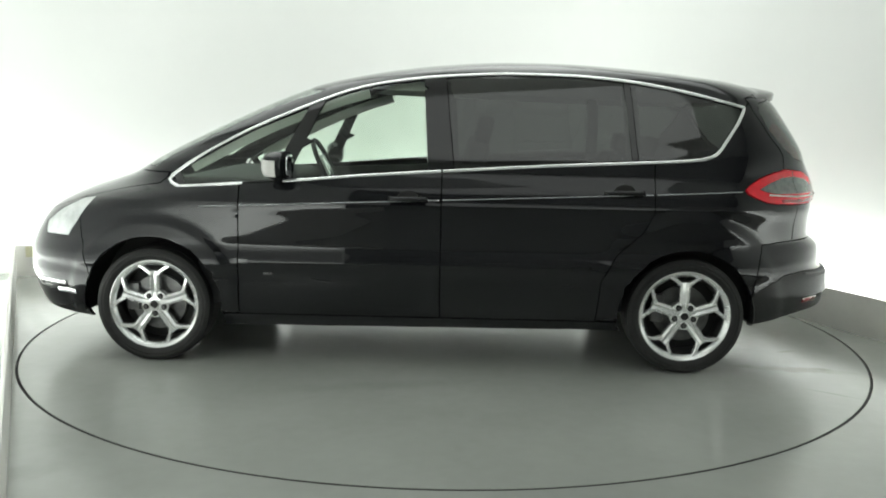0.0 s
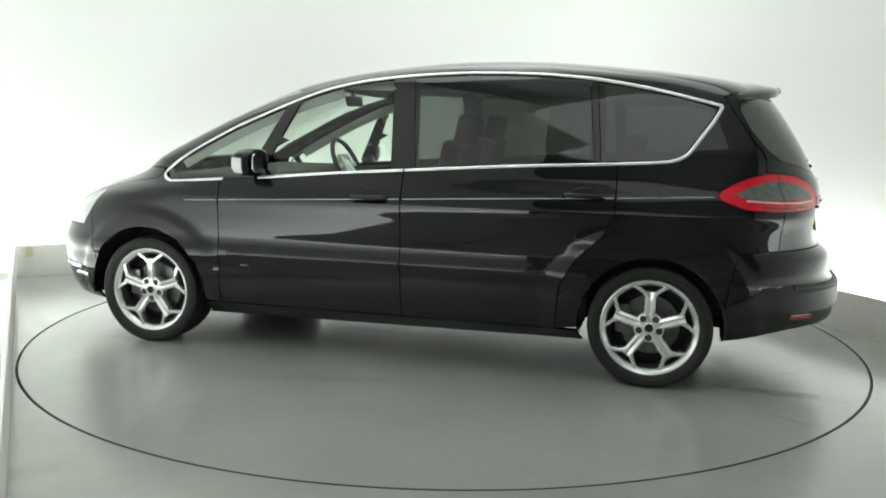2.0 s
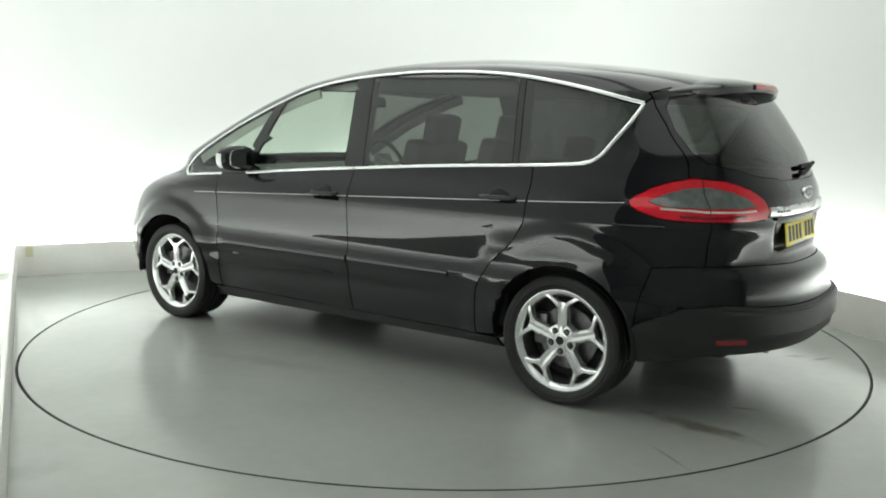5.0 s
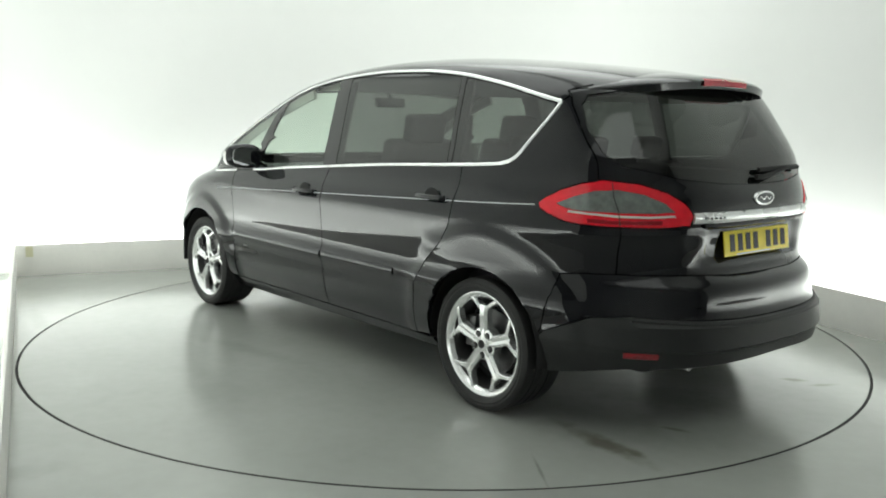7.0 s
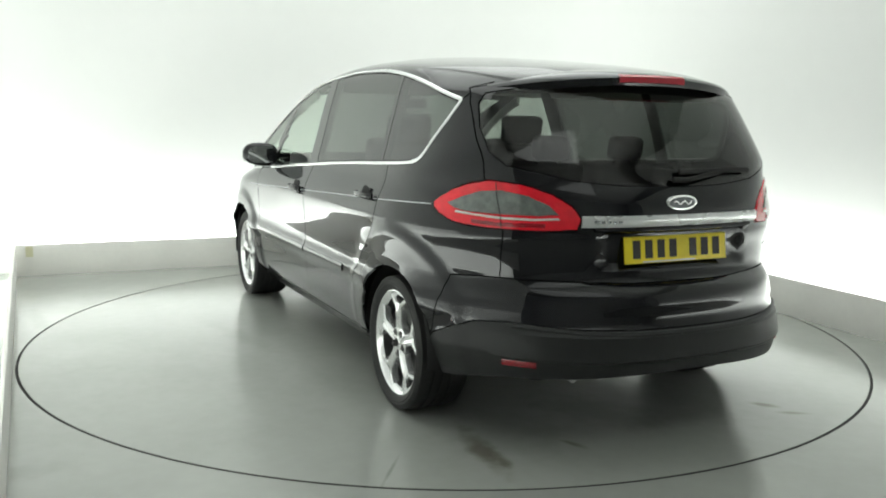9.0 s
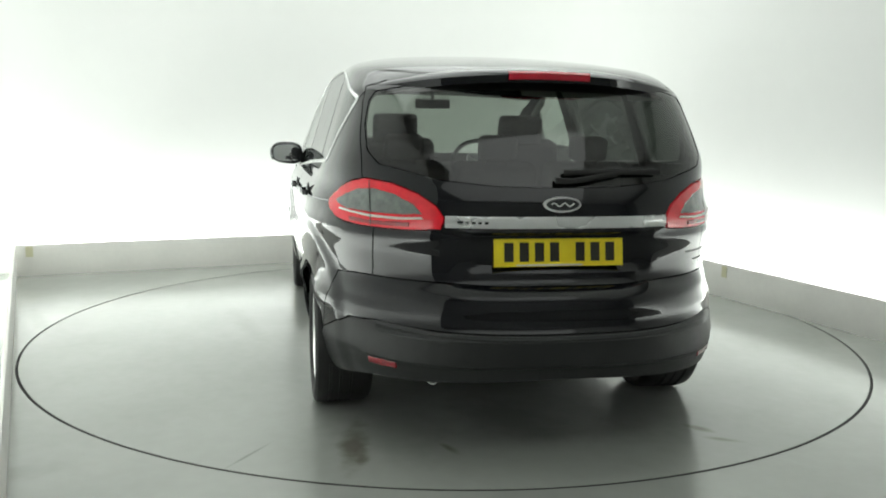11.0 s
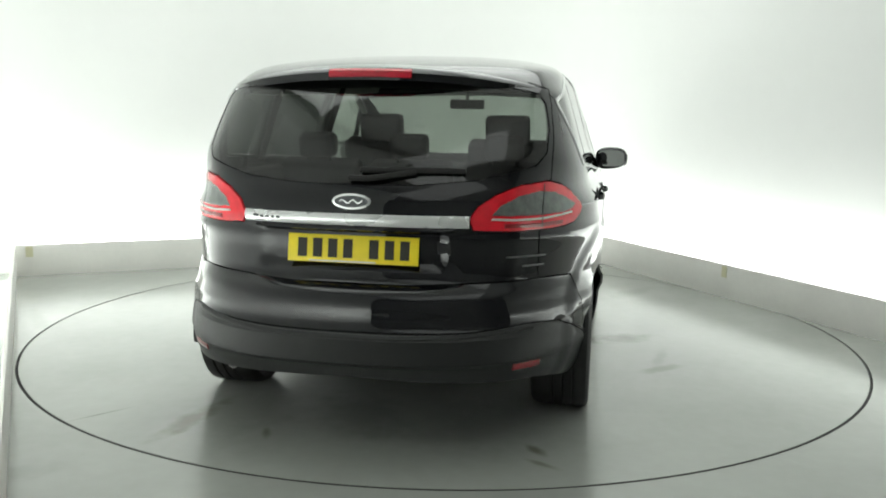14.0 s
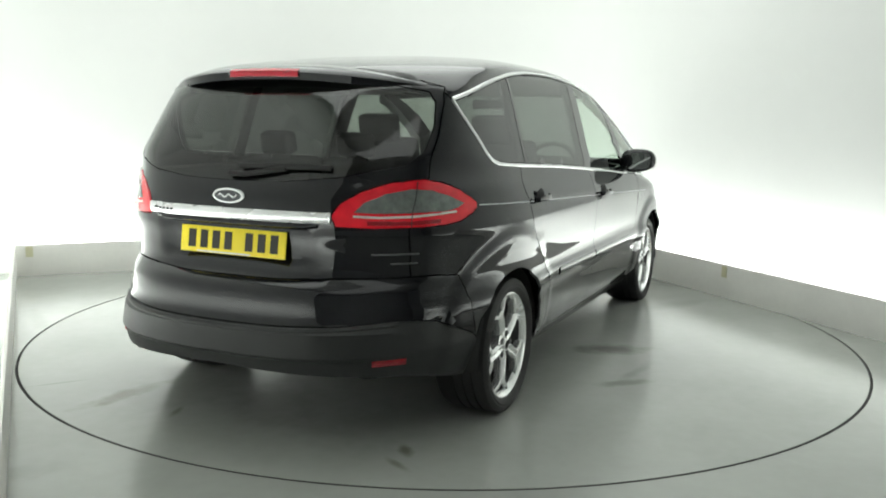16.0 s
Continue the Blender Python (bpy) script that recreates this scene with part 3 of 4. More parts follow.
def cut_sheet(regions, s_range, z_rows):
    """A flat sheet in (s, z), cut along the outlines of all regions; gives each face's vertices and region."""
    bm = bmesh.new()
    grid = [[bm.verts.new((s, z, 0)) for z in z_rows] for s in s_range]
    for A, B in zip(grid, grid[1:]):
        for k in range(len(z_rows) - 1):
            bm.faces.new((A[k], B[k], B[k + 1], A[k + 1]))
    cols = [set() for k in s_range]

    def col(v):
        lo, hi = 0, len(s_range) - 1
        while hi - lo > 1:
            m = (lo + hi) // 2
            lo, hi = (m, hi) if s_range[m] <= v else (lo, m)
        return lo
    for f in bm.faces:
        cols[col(f.calc_center_median().x)].add(f)
    for name, poly in regions:
        for (x0, y0), (x1, y1) in zip(poly, poly[1:] + poly[:1]):
            d = Vector((x1 - x0, y1 - y0, 0))
            if d.length < 1e-6:
                continue
            lo, hi = min(y0, y1) - 1e-5, max(y0, y1) + 1e-5
            near = []
            c0, c1 = col(min(x0, x1) - 2e-5), col(max(x0, x1) + 2e-5)
            for c in range(c0, c1 + 1):
                for f in cols[c]:
                    fy = [v.co.y for v in f.verts]
                    if max(fy) >= lo and min(fy) <= hi:
                        near.append(f)
            if near:
                near.sort(key=lambda f: f.index)
                geom = near + list({e for f in near for e in f.edges}) + list({v for f in near for v in f.verts})
                got = bmesh.ops.bisect_plane(bm, geom=geom, dist=2e-5, plane_co=(x0, y0, 0), plane_no=(-d.y, d.x, 0))
                for c in range(c0, c1 + 1):
                    cols[c] = {f for f in cols[c] if f.is_valid}
                for f in got["geom"]:
                    if isinstance(f, bmesh.types.BMFace):
                        cols[col(f.calc_center_median().x)].add(f)
    faces = {}
    for f in bm.faces:
        c = f.calc_center_median()
        where = None
        for name, poly in regions:
            if inside(poly, c.x, c.y):
                where = name
        faces.setdefault(where, []).append([(v.co.x, v.co.y) for v in f.verts])
    bm.free()
    return faces


def panel_mesh(flats, lift, mirror, both, gap=0.003, sink=0.012):
    """Faces in (s, z) laid on the skin, with edges turned in so that panels meet in a groove."""
    bm = bmesh.new()
    made = {}

    def vert(q, sgn):
        key = (round(q[0], 5), round(q[1], 5), sgn if q[0] > 1e-5 and q[0] < 1 - 1e-5 else 0)
        if key not in made:
            p = skin(min(1, max(0, q[0])), min(Z_TOP, max(Z_LOW, q[1])), lift)
            made[key] = bm.verts.new((p.x, p.y * (sgn if key[2] else 0), p.z))
        return made[key]
    for sgn in ((1, -1) if both else ((-1,) if mirror else (1,))):
        for fl in flats:
            vs = []
            for q in (fl if sgn > 0 else fl[::-1]):
                v = vert(q, sgn)
                if v not in vs:
                    vs.append(v)
            if len(vs) > 2:
                try:
                    bm.faces.new(vs)
                except ValueError:
                    pass
    bmesh.ops.remove_doubles(bm, verts=bm.verts[:], dist=0.003)
    bmesh.ops.dissolve_degenerate(bm, dist=2e-5, edges=bm.edges[:])
    bmesh.ops.recalc_face_normals(bm, faces=bm.faces[:])
    c = sum((f.calc_center_median() for f in bm.faces), Vector()) / max(1, len(bm.faces))
    probe = max(bm.faces, key=lambda f: f.calc_area())
    if probe.normal.dot(probe.calc_center_median() - Vector((-0.2 if abs(c.x) < 1.8 else 0, 0, 0.75))) < 0:
        bmesh.ops.reverse_faces(bm, faces=bm.faces[:])
    edge = {v for e in bm.edges if e.is_boundary for v in e.verts}
    straighten(bm, edge, lift)
    bm.normal_update()
    inward = {v: v.normal.copy() for v in edge}
    bmesh.ops.inset_region(bm, faces=bm.faces[:], thickness=gap, depth=0, use_boundary=True, use_even_offset=False)
    for v in [v for v in bm.verts if v.is_boundary]:
        v.co -= inward.get(v, v.normal) * sink
    return bm


def part_raw(name, bm, mat, parent, label="", angle=28):
    me = bpy.data.meshes.new(name)
    bm.to_mesh(me)
    bm.free()
    me.materials.append(mat)
    for f in me.polygons:
        f.use_smooth = True
    me.set_sharp_from_angle(angle=radians(angle))
    ob = new(name, me)
    ob.parent = parent
    if label:
        tagged(ob, label)
    return ob


CAR = tagged(new("car"), "glossy black five-door people carrier with chrome window trim on a turntable", "car")


def build_shell():
    s_range = sorted(set([S_REAR * k / 60 for k in range(61)] + [S_REAR + (S_FRONT - S_REAR) * k / 74 for k in range(75)] + [S_FRONT + (1 - S_FRONT) * k / 56 for k in range(57)]))
    z_rows = []
    for a, b in zip(LEVELS, LEVELS[1:]):
        n = max(1, round((b[0] - a[0]) / 0.016)) if a[0] < 1.6 else 3
        z_rows += [a[0] + (b[0] - a[0]) * k / n for k in range(n)]
    z_rows.append(Z_TOP)
    faces = cut_sheet(REGIONS, s_range, z_rows)
    panels = {}
    for name, flats in faces.items():
        if name in (None, "cut"):
            continue
        mat = MATS.get(name, PAINT)
        lift = {"pillar": -0.002, "tail_lamp": 0.006}.get(name, 0.0)
        if mat in (GLASS_CLEAR, GLASS_DARK, GLASS_REAR):
            lift = -0.003
        sink = 0.004 if mat in (GLASS_CLEAR, GLASS_DARK, GLASS_REAR) else 0.012
        for flip in ((False,) if name in CENTRAL else (False, True)):
            bm = panel_mesh(flats, lift, flip, name in CENTRAL, 0.0015 if sink < 0.01 else 0.003, sink)
            panels[name, flip] = part_raw(name, bm, mat, CAR, PANEL_LABELS.get(name, ""))
    return panels


PANELS = build_shell()


def on_side(x, z, flip=False, lift=0.0):
    p = skin(at_x(x, z), z, lift)
    return Vector((p.x, -p.y if flip else p.y, p.z))


def on_tail(y, z, lift=0.0):
    p = skin(at_y(abs(y), z), z, lift)
    return Vector((p.x, math.copysign(p.y, y) if y else 0.0, p.z))


def side_bar(name, pts, w, h, mat, parent, flip, label="", lift=0.0):
    """A trim bar along points (x, z) of the side."""
    P, N = [], []
    for x, z in pts:
        s = at_x(x, z)
        p, n = skin(s, z, lift), skin_normal(s, z)
        P.append(Vector((p.x, -p.y if flip else p.y, p.z)))
        N.append(Vector((n.x, -n.y if flip else n.y, n.z)))
    return part(name, sweep(bmesh.new(), P, w, h, N), mat, parent, label)


def build_side_trim(flip):
    loop = FRAME_UP[::-1]
    side_bar("chrome_upper_trim", loop + [(1.338, 0.985), (1.320, 0.965), (1.281, 0.950)], 0.017, 0.006, CHROME, CAR, flip, "bright chrome strip above the side windows")
    side_bar("chrome_rear_trim", FRAME_BACK + [(-1.480, 1.138)], 0.017, 0.006, CHROME, CAR, flip)
    side_bar("chrome_lower_trim", [(x, LOWER(x)) for x in xs(-1.50, -0.126, 16)], 0.015, 0.006, CHROME, PANELS["rear_door", flip], flip)
    side_bar("chrome_lower_trim", [(x, LOWER(x)) for x in xs(-0.116, 0.715, 12)], 0.015, 0.006, CHROME, PANELS["front_door", flip], flip)
    side_bar("chrome_lower_trim", [(x, LOWER(x)) for x in xs(0.93, 1.281, 6)], 0.015, 0.006, CHROME, PANELS["wing", flip], flip)
    for nm, x in (("front_door", 0.055), ("rear_door", -1.075)):
        z = 0.905 if nm == "front_door" else 0.955
        d = PANELS[nm, flip]
        # handle: bowed grip over a raised dark oval that paints the shaded bowl
        sgn = -1 if flip else 1
        c = on_side(x, z, flip)
        bm = bmesh.new()
        bmesh.ops.create_uvsphere(bm, u_segments=20, v_segments=10, radius=1.0, matrix=Matrix.Translation(c - Vector((0, sgn * 0.004, 0))) @ Matrix.Diagonal((0.060, 0.007, 0.050, 1)))
        part("bowl_shade", bm, DARK, d)
        P = [on_side(x + k, z + 0.004, flip, 0.004) + Vector((0, sgn * h, 0)) for k, h in ((-0.105, 0.0), (-0.09, 0.018), (-0.05, 0.026), (0.0, 0.028), (0.05, 0.026), (0.09, 0.018), (0.105, 0.0))]
        part("door_handle", sweep(bmesh.new(), P, 0.024, 0.010, [Vector((0, sgn, 0.15))] * 7), PAINT, d)
    # rubbing strips low on the doors
    for nm, a, b in (("front_door", -0.110, 0.900), ("rear_door", -0.800, -0.132)):
        side_bar("rubbing_strip", [(x, 0.560) for x in xs(a, b, 8)], 0.040, 0.007, PAINT, PANELS[nm, flip], flip)
    # shoulder highlight laid on as a thin pale bar, from wing to tail lamp
    for nm, a, b in (("wing", 0.962, 1.16), ("front_door", -0.112, 0.942), ("rear_door", -1.224, -0.130), ("quarter_panel", -1.70, -1.244)):
        side_bar("shoulder_glint", [(x, 0.898 - 0.043 * (x - 0.055)) for x in xs(a, b, 8)], 0.0050, 0.0016, CREASE_GLINT, PANELS[nm, flip], flip, "thin pale line along the shoulder")
    sgn = -1 if flip else 1
    # thin bright letters on the front door, too small to read
    bm = bmesh.new()
    for k in range(3):
        box(bm, (0.012, 0.003, 0.010), on_side(0.815 - 0.017 * k, 0.497, flip, 0.002))
    part("small_badge", bm, STEEL, PANELS["front_door", flip])
    # mirror
    m = Vector((0.705, 0.985 * sgn, 1.075))
    bm = bmesh.new()
    bmesh.ops.create_uvsphere(bm, u_segments=28, v_segments=16, radius=1.0)
    for v in bm.verts:
        x, y, z = v.co
        q = [math.copysign(abs(c) ** 0.72, c) for c in (x, y, z)]
        xx = q[0] * (0.085 if x > 0 else 0.040)
        v.co = m + Vector((xx + 0.02 * q[1], q[1] * 0.108 * sgn, q[2] * 0.075 + (0.010 if z < 0 else 0) * q[1]))
    shell = part("door_mirror", bm, PAINT, CAR, "black door mirror")
    # clear indicator wrapped round the front outer corner of the mirror
    bm = bmesh.new()
    rows = []
    for i in range(9):
        az = radians(8 + 84 * i / 8)
        rows.append([])
        for j in range(6):
            el = radians(-30 + 52 * j / 5 - 8 * i / 8)
            q = [math.copysign(abs(c) ** 0.72, c) for c in (math.cos(el) * math.cos(az), math.cos(el) * math.sin(az), math.sin(el))]
            rows[-1].append(bm.verts.new(m + 1.035 * Vector((q[0] * 0.085 + 0.02 * q[1], q[1] * 0.108 * sgn, q[2] * 0.075))))
    for A, B in zip(rows, rows[1:]):
        for j in range(5):
            bm.faces.new((A[j], A[j + 1], B[j + 1], B[j]))
    part("mirror_indicator", bm, LAMPWHITE, shell, "clear indicator lens")
    bm = bmesh.new()
    o = [(math.copysign(abs(math.cos(a)) ** 0.6, math.cos(a)) * 0.090, math.copysign(abs(math.sin(a)) ** 0.6, math.sin(a)) * 0.056) for a in [2 * math.pi * k / 28 for k in range(28)]]
    prism(bm, o, 0, 0.004, Matrix.Translation(m + Vector((-0.0405, 0, 0))) @ Matrix(((0, 0, -1), (1, 0, 0), (0, 1, 0))).to_4x4())
    part("mirror_glass", bm, MIRROR, shell)
    bm = bmesh.new()
    P = [Vector((0.72, 0.835 * sgn, 1.000)), Vector((0.72, 0.87 * sgn, 1.015)), Vector((0.715, 0.93 * sgn, 1.035))]
    sweep(bm, P, 0.09, 0.035, [Vector((0, 0, 1))] * 3)
    part("mirror_arm", bm, GLOSS, shell)
    # lamp inside: smoked lens with a pale strip, on the red lamp
    lamp = PANELS["tail_lamp", flip]
    lens = cut_sheet([("lens", side([(-1.795, 0.985), (-1.86, 1.020), (-1.93, 1.045)]) + tail([(0.700, 1.052), (0.630, 1.035), (0.565, 1.000), (0.532, 0.962), (0.60, 0.957), (0.70, 0.956)]) + side([(-1.90, 0.958), (-1.83, 0.968)])),
                      ("strip", side([(-1.85, 0.960)]) + tail([(0.72, 0.949), (0.62, 0.948), (0.53, 0.953), (0.53, 0.943), (0.62, 0.937), (0.72, 0.938)]) + side([(-1.85, 0.950)])),
                      ("low", side([(-1.93, 0.930)]) + tail([(0.72, 0.928), (0.58, 0.930), (0.58, 0.912), (0.72, 0.910)]) + side([(-1.93, 0.914)]))],
                     [S_REAR * k / 40 for k in range(41)], [0.89 + 0.018 * k for k in range(14)])
    P = [on_tail(0.712, z, 0.0118) for z in xs(0.905, 1.08, 6)]
    part("lamp_seam", sweep(bmesh.new(), [Vector((p.x, sgn * p.y, p.z)) for p in P], 0.004, 0.001, [Vector((-0.6, 0.8 * sgn, 0))] * 7), DARK, lamp)
    for nm, mat, lab in (("lens", SMOKE, "smoked grey lens"), ("strip", LAMPWHITE, "pale reflector strip"), ("low", REDDEEP, "dark red reflector")):
        bm = panel_mesh(lens[nm], 0.0105, flip, False, 0.003, 0.006)
        part_raw("lamp_" + nm, bm, mat, lamp, lab)


for flip in (False, True):
    build_side_trim(flip)


def tail_bar(name, ys, zf, w, h, mat, parent, label="", lift=0.0):
    P = [on_tail(y, zf(y), lift) for y in ys]
    N = []
    for y in ys:
        n = skin_normal(max(1e-3, at_y(abs(y), zf(y))), zf(y))
        N.append(Vector((n.x, math.copysign(n.y, y), n.z)))
    return part(name, sweep(bmesh.new(), P, w, h, N), mat, parent, label)


def build_tail():
    gate = PANELS["tailgate", False]
    bar = tail_bar("chrome_strake", xs(-0.452, 0.452, 24), lambda y: 0.938, 0.046, 0.012, SATIN, gate, "satin chrome bar across the tailgate")
    bm = bmesh.new()
    for k, (w, z) in enumerate(((0.030, 0.940), (0.016, 0.938), (0.018, 0.938), (0.016, 0.938), (0.018, 0.938))):
        box(bm, (0.004, w * 0.8, 0.009), on_tail(0.395 - 0.024 * k, z, 0.0125))
    part("bar_lettering", bm, BADGE, bar)
    # oval badge
    bm = bmesh.new()
    face = Matrix(((0, 0, -1), (-1, 0, 0), (0, 1, 0))).to_4x4()
    c = on_tail(0.0, 1.008)
    prism(bm, [(0.077 * math.cos(a), 0.031 * math.sin(a)) for a in [2 * math.pi * k / 40 for k in range(40)]], -0.01, 0.008, Matrix.Translation(c) @ face, bevel=0.003)
    badge = part("badge", bm, CHROME, gate, "oval chrome badge")
    bm = bmesh.new()
    prism(bm, [(0.066 * math.cos(a), 0.023 * math.sin(a)) for a in [2 * math.pi * k / 40 for k in range(40)]], 0.006, 0.0095, Matrix.Translation(c) @ face)
    fld = part("badge_field", bm, BADGE, badge)
    bm = sweep(bmesh.new(), [c + Vector((-0.0095, 0.046 - 0.0092 * k, 0.007 * math.sin(1.35 * k))) for k in range(11)], 0.006, 0.003, [Vector((-1, 0, 0))] * 11)
    part("badge_mark", bm, CHROME, badge)
    # small chrome script, unreadable
    for y0, y1, z in ((-0.590, -0.735, 0.795), (-0.650, -0.730, 0.757)):
        tail_bar("tailgate_script", xs(y0, y1, 6), lambda y: z, 0.007, 0.002, STEEL, gate)
    # number plate in its recess, characters as plain bars
    base = on_tail(0.0, 0.818).x - 0.010
    plate_m = pose(base, 0, 0.818, 0, 8, 0)
    bm = bmesh.new()
    box(bm, (0.006, 0.530, 0.110), bevel=0.002)
    plate = part("number_plate", bm, YELLOW, gate, "yellow rear number plate")
    plate.matrix_local = plate_m
    for y in (0.205, 0.143, 0.081, 0.019, -0.086, -0.148, -0.210):
        bm = bmesh.new()
        box(bm, (0.002, 0.037, 0.074), (-0.0038, y, 0.002))
        part("plate_bar", bm, INK, plate)
    bm = bmesh.new()
    box(bm, (0.002, 0.27, 0.006), (-0.0035, 0.04, -0.049))
    part("plate_footer", bm, LAMPWHITE, plate)
    tail_bar("gate_lip", xs(-0.40, 0.40, 16), lambda y: 0.906, 0.018, 0.014, PAINT, gate)
    # rear spoiler with the brake lamp
    bm = bmesh.new()
    rows = []
    for y in xs(-0.655, 0.655, 28):
        k = abs(y) / 0.655
        xt = -2.030 + 0.225 * k ** 3
        zt = 1.515 - 0.052 * k ** 2.2
        xa = -1.78 + 0.06 * k ** 2
        za = 1.556 - 0.090 * k ** 2.4
        rows.append([Vector((xa, y, za)), Vector(((xa + xt) / 2 + 0.0, y, (za + zt) / 2 + 0.010)), Vector((xt + 0.012, y, zt + 0.008)), Vector((xt, y, zt - 0.004)), Vector((xt + 0.006, y, zt - 0.034)), Vector((xt + 0.05, y, zt - 0.030)), Vector((xa, y, za - 0.045))])
    rings = [[bm.verts.new(p) for p in r] for r in rows]
    for A, B in zip(rings, rings[1:]):
        for k in range(7):
            bm.faces.new((A[k], A[(k + 1) % 7], B[(k + 1) % 7], B[k]))
    bm.faces.new(rings[0])
    bm.faces.new(rings[-1][::-1])
    sp = part("roof_spoiler", bm, PAINT, CAR, "black roof spoiler", 40)
    bm = bmesh.new()
    A = []
    for y in xs(-0.180, 0.165, 10):
        k = abs(y) / 0.655
        xt = -2.030 + 0.225 * k ** 3
        zt = 1.515 - 0.052 * k ** 2.2
        A.append([bm.verts.new((xt - 0.006 + d, y, zt + h)) for d, h in ((0.014, 0.0115), (0.0, 0.002), (0.0, -0.022), (0.012, -0.025))])
    for a, b in zip(A, A[1:]):
        for k in range(3):
            bm.faces.new((a[k], a[k + 1], b[k + 1], b[k]))
    part("brake_lamp", bm, CRIMSON, sp, "red high-level brake lamp strip")
    # wiper
    P = [on_tail(y, z, 0.012) for y, z in ((-0.02, 1.122), (-0.12, 1.124), (-0.25, 1.126), (-0.36, 1.127), (-0.43, 1.126))]
    wiper = part("rear_wiper", sweep(bmesh.new(), P, 0.022, 0.012, [Vector((-1, 0, 0.3))] * 5), DARK, CAR, "black rear wiper")
    P = [on_tail(y, z, 0.008) for y, z in ((0.02, 1.092), (-0.05, 1.090), (-0.10, 1.097), (-0.24, 1.120))]
    part("wiper_arm", sweep(bmesh.new(), P, 0.022, 0.018, [Vector((-1, 0, 0.3))] * 4), DARK, wiper)
    # rounded shelf along the top of the plastic bumper
    ys = xs(-0.700, 0.700, 30)
    P, N = [], []
    for y in ys:
        z = 0.506 + 0.016 * abs(y / 0.7) ** 3
        n = skin_normal(max(1e-3, at_y(abs(y), z)), z)
        P.append(on_tail(y, z, -0.009))
        N.append((Vector((n.x, math.copysign(n.y, y), 0)).normalized() + Vector((0, 0, 1.1))).normalized())
    part("bumper_shelf", sweep(bmesh.new(), P, 0.026, 0.016, N), PLASTIC, PANELS["bumper_plastic", False])
    # reflectors, exhaust
    for sgn in (1, -1):
        tail_bar("bumper_reflector", [sgn * y for y in (0.635, 0.660, 0.685, 0.710, 0.730)], lambda y: 0.376, 0.026, 0.005, REDDEEP, PANELS["bumper_plastic", False], "dim red reflector")
    bm = bmesh.new()
    lathe(bm, [(0.017, 0.0), (0.022, 0.0), (0.022, 0.18), (0.017, 0.18)], 20)
    pipe = part("exhaust_pipe", bm, CHROME, CAR, "small bright exhaust pipe")
    pipe.matrix_local = pose(-2.265, 0.50, 0.330, 0, 0, -90)


build_tail()


def build_front():
    """The little of the nose that shows past the wing."""
    bump = PANELS["front_bumper", False]
    for flip in (False, True):
        for z, a, b in ((0.405, 1.93, 2.16), (0.365, 1.86, 1.99)):
            P, N = [], []
            for x in xs(a, b, 6):
                s = at_x(x, z)
                p, n = skin(s, z), skin_normal(s, z)
                P.append(Vector((p.x, -p.y if flip else p.y, p.z)))
                N.append(Vector((n.x, -n.y if flip else n.y, n.z)))
            part("bumper_bright_strip", sweep(bmesh.new(), P, 0.026, 0.006, N), CHROME, bump, "chrome strip round the fog lamp")


build_front()


# ---- wheels ----
def arm(bm, pts, y0, depth):
    """A ridge along (across, radius, half width, height) rows, raised from y0."""
    rings = []
    for i, (a, r, w, h) in enumerate(pts):
        q, p = pts[min(i + 1, len(pts) - 1)], pts[max(i - 1, 0)]
        t = Vector((q[0] - p[0], 0, q[1] - p[1])).normalized()
        n = Vector((t.z, 0, -t.x))
        c = Vector((a, y0 + h, r))
        rings.append([bm.verts.new(c + n * (w * k) + Vector((0, d, 0))) for k, d in ((-1.15, -depth), (-1, -0.004), (-0.6, 0.0), (0.6, 0.0), (1, -0.004), (1.15, -depth))])
    for A, B in zip(rings, rings[1:]):
        for k in range(6):
            j = (k + 1) % 6
            bm.faces.new((A[k], A[j], B[j], B[k]))
    bm.faces.new(rings[0])
    bm.faces.new(rings[-1][::-1])


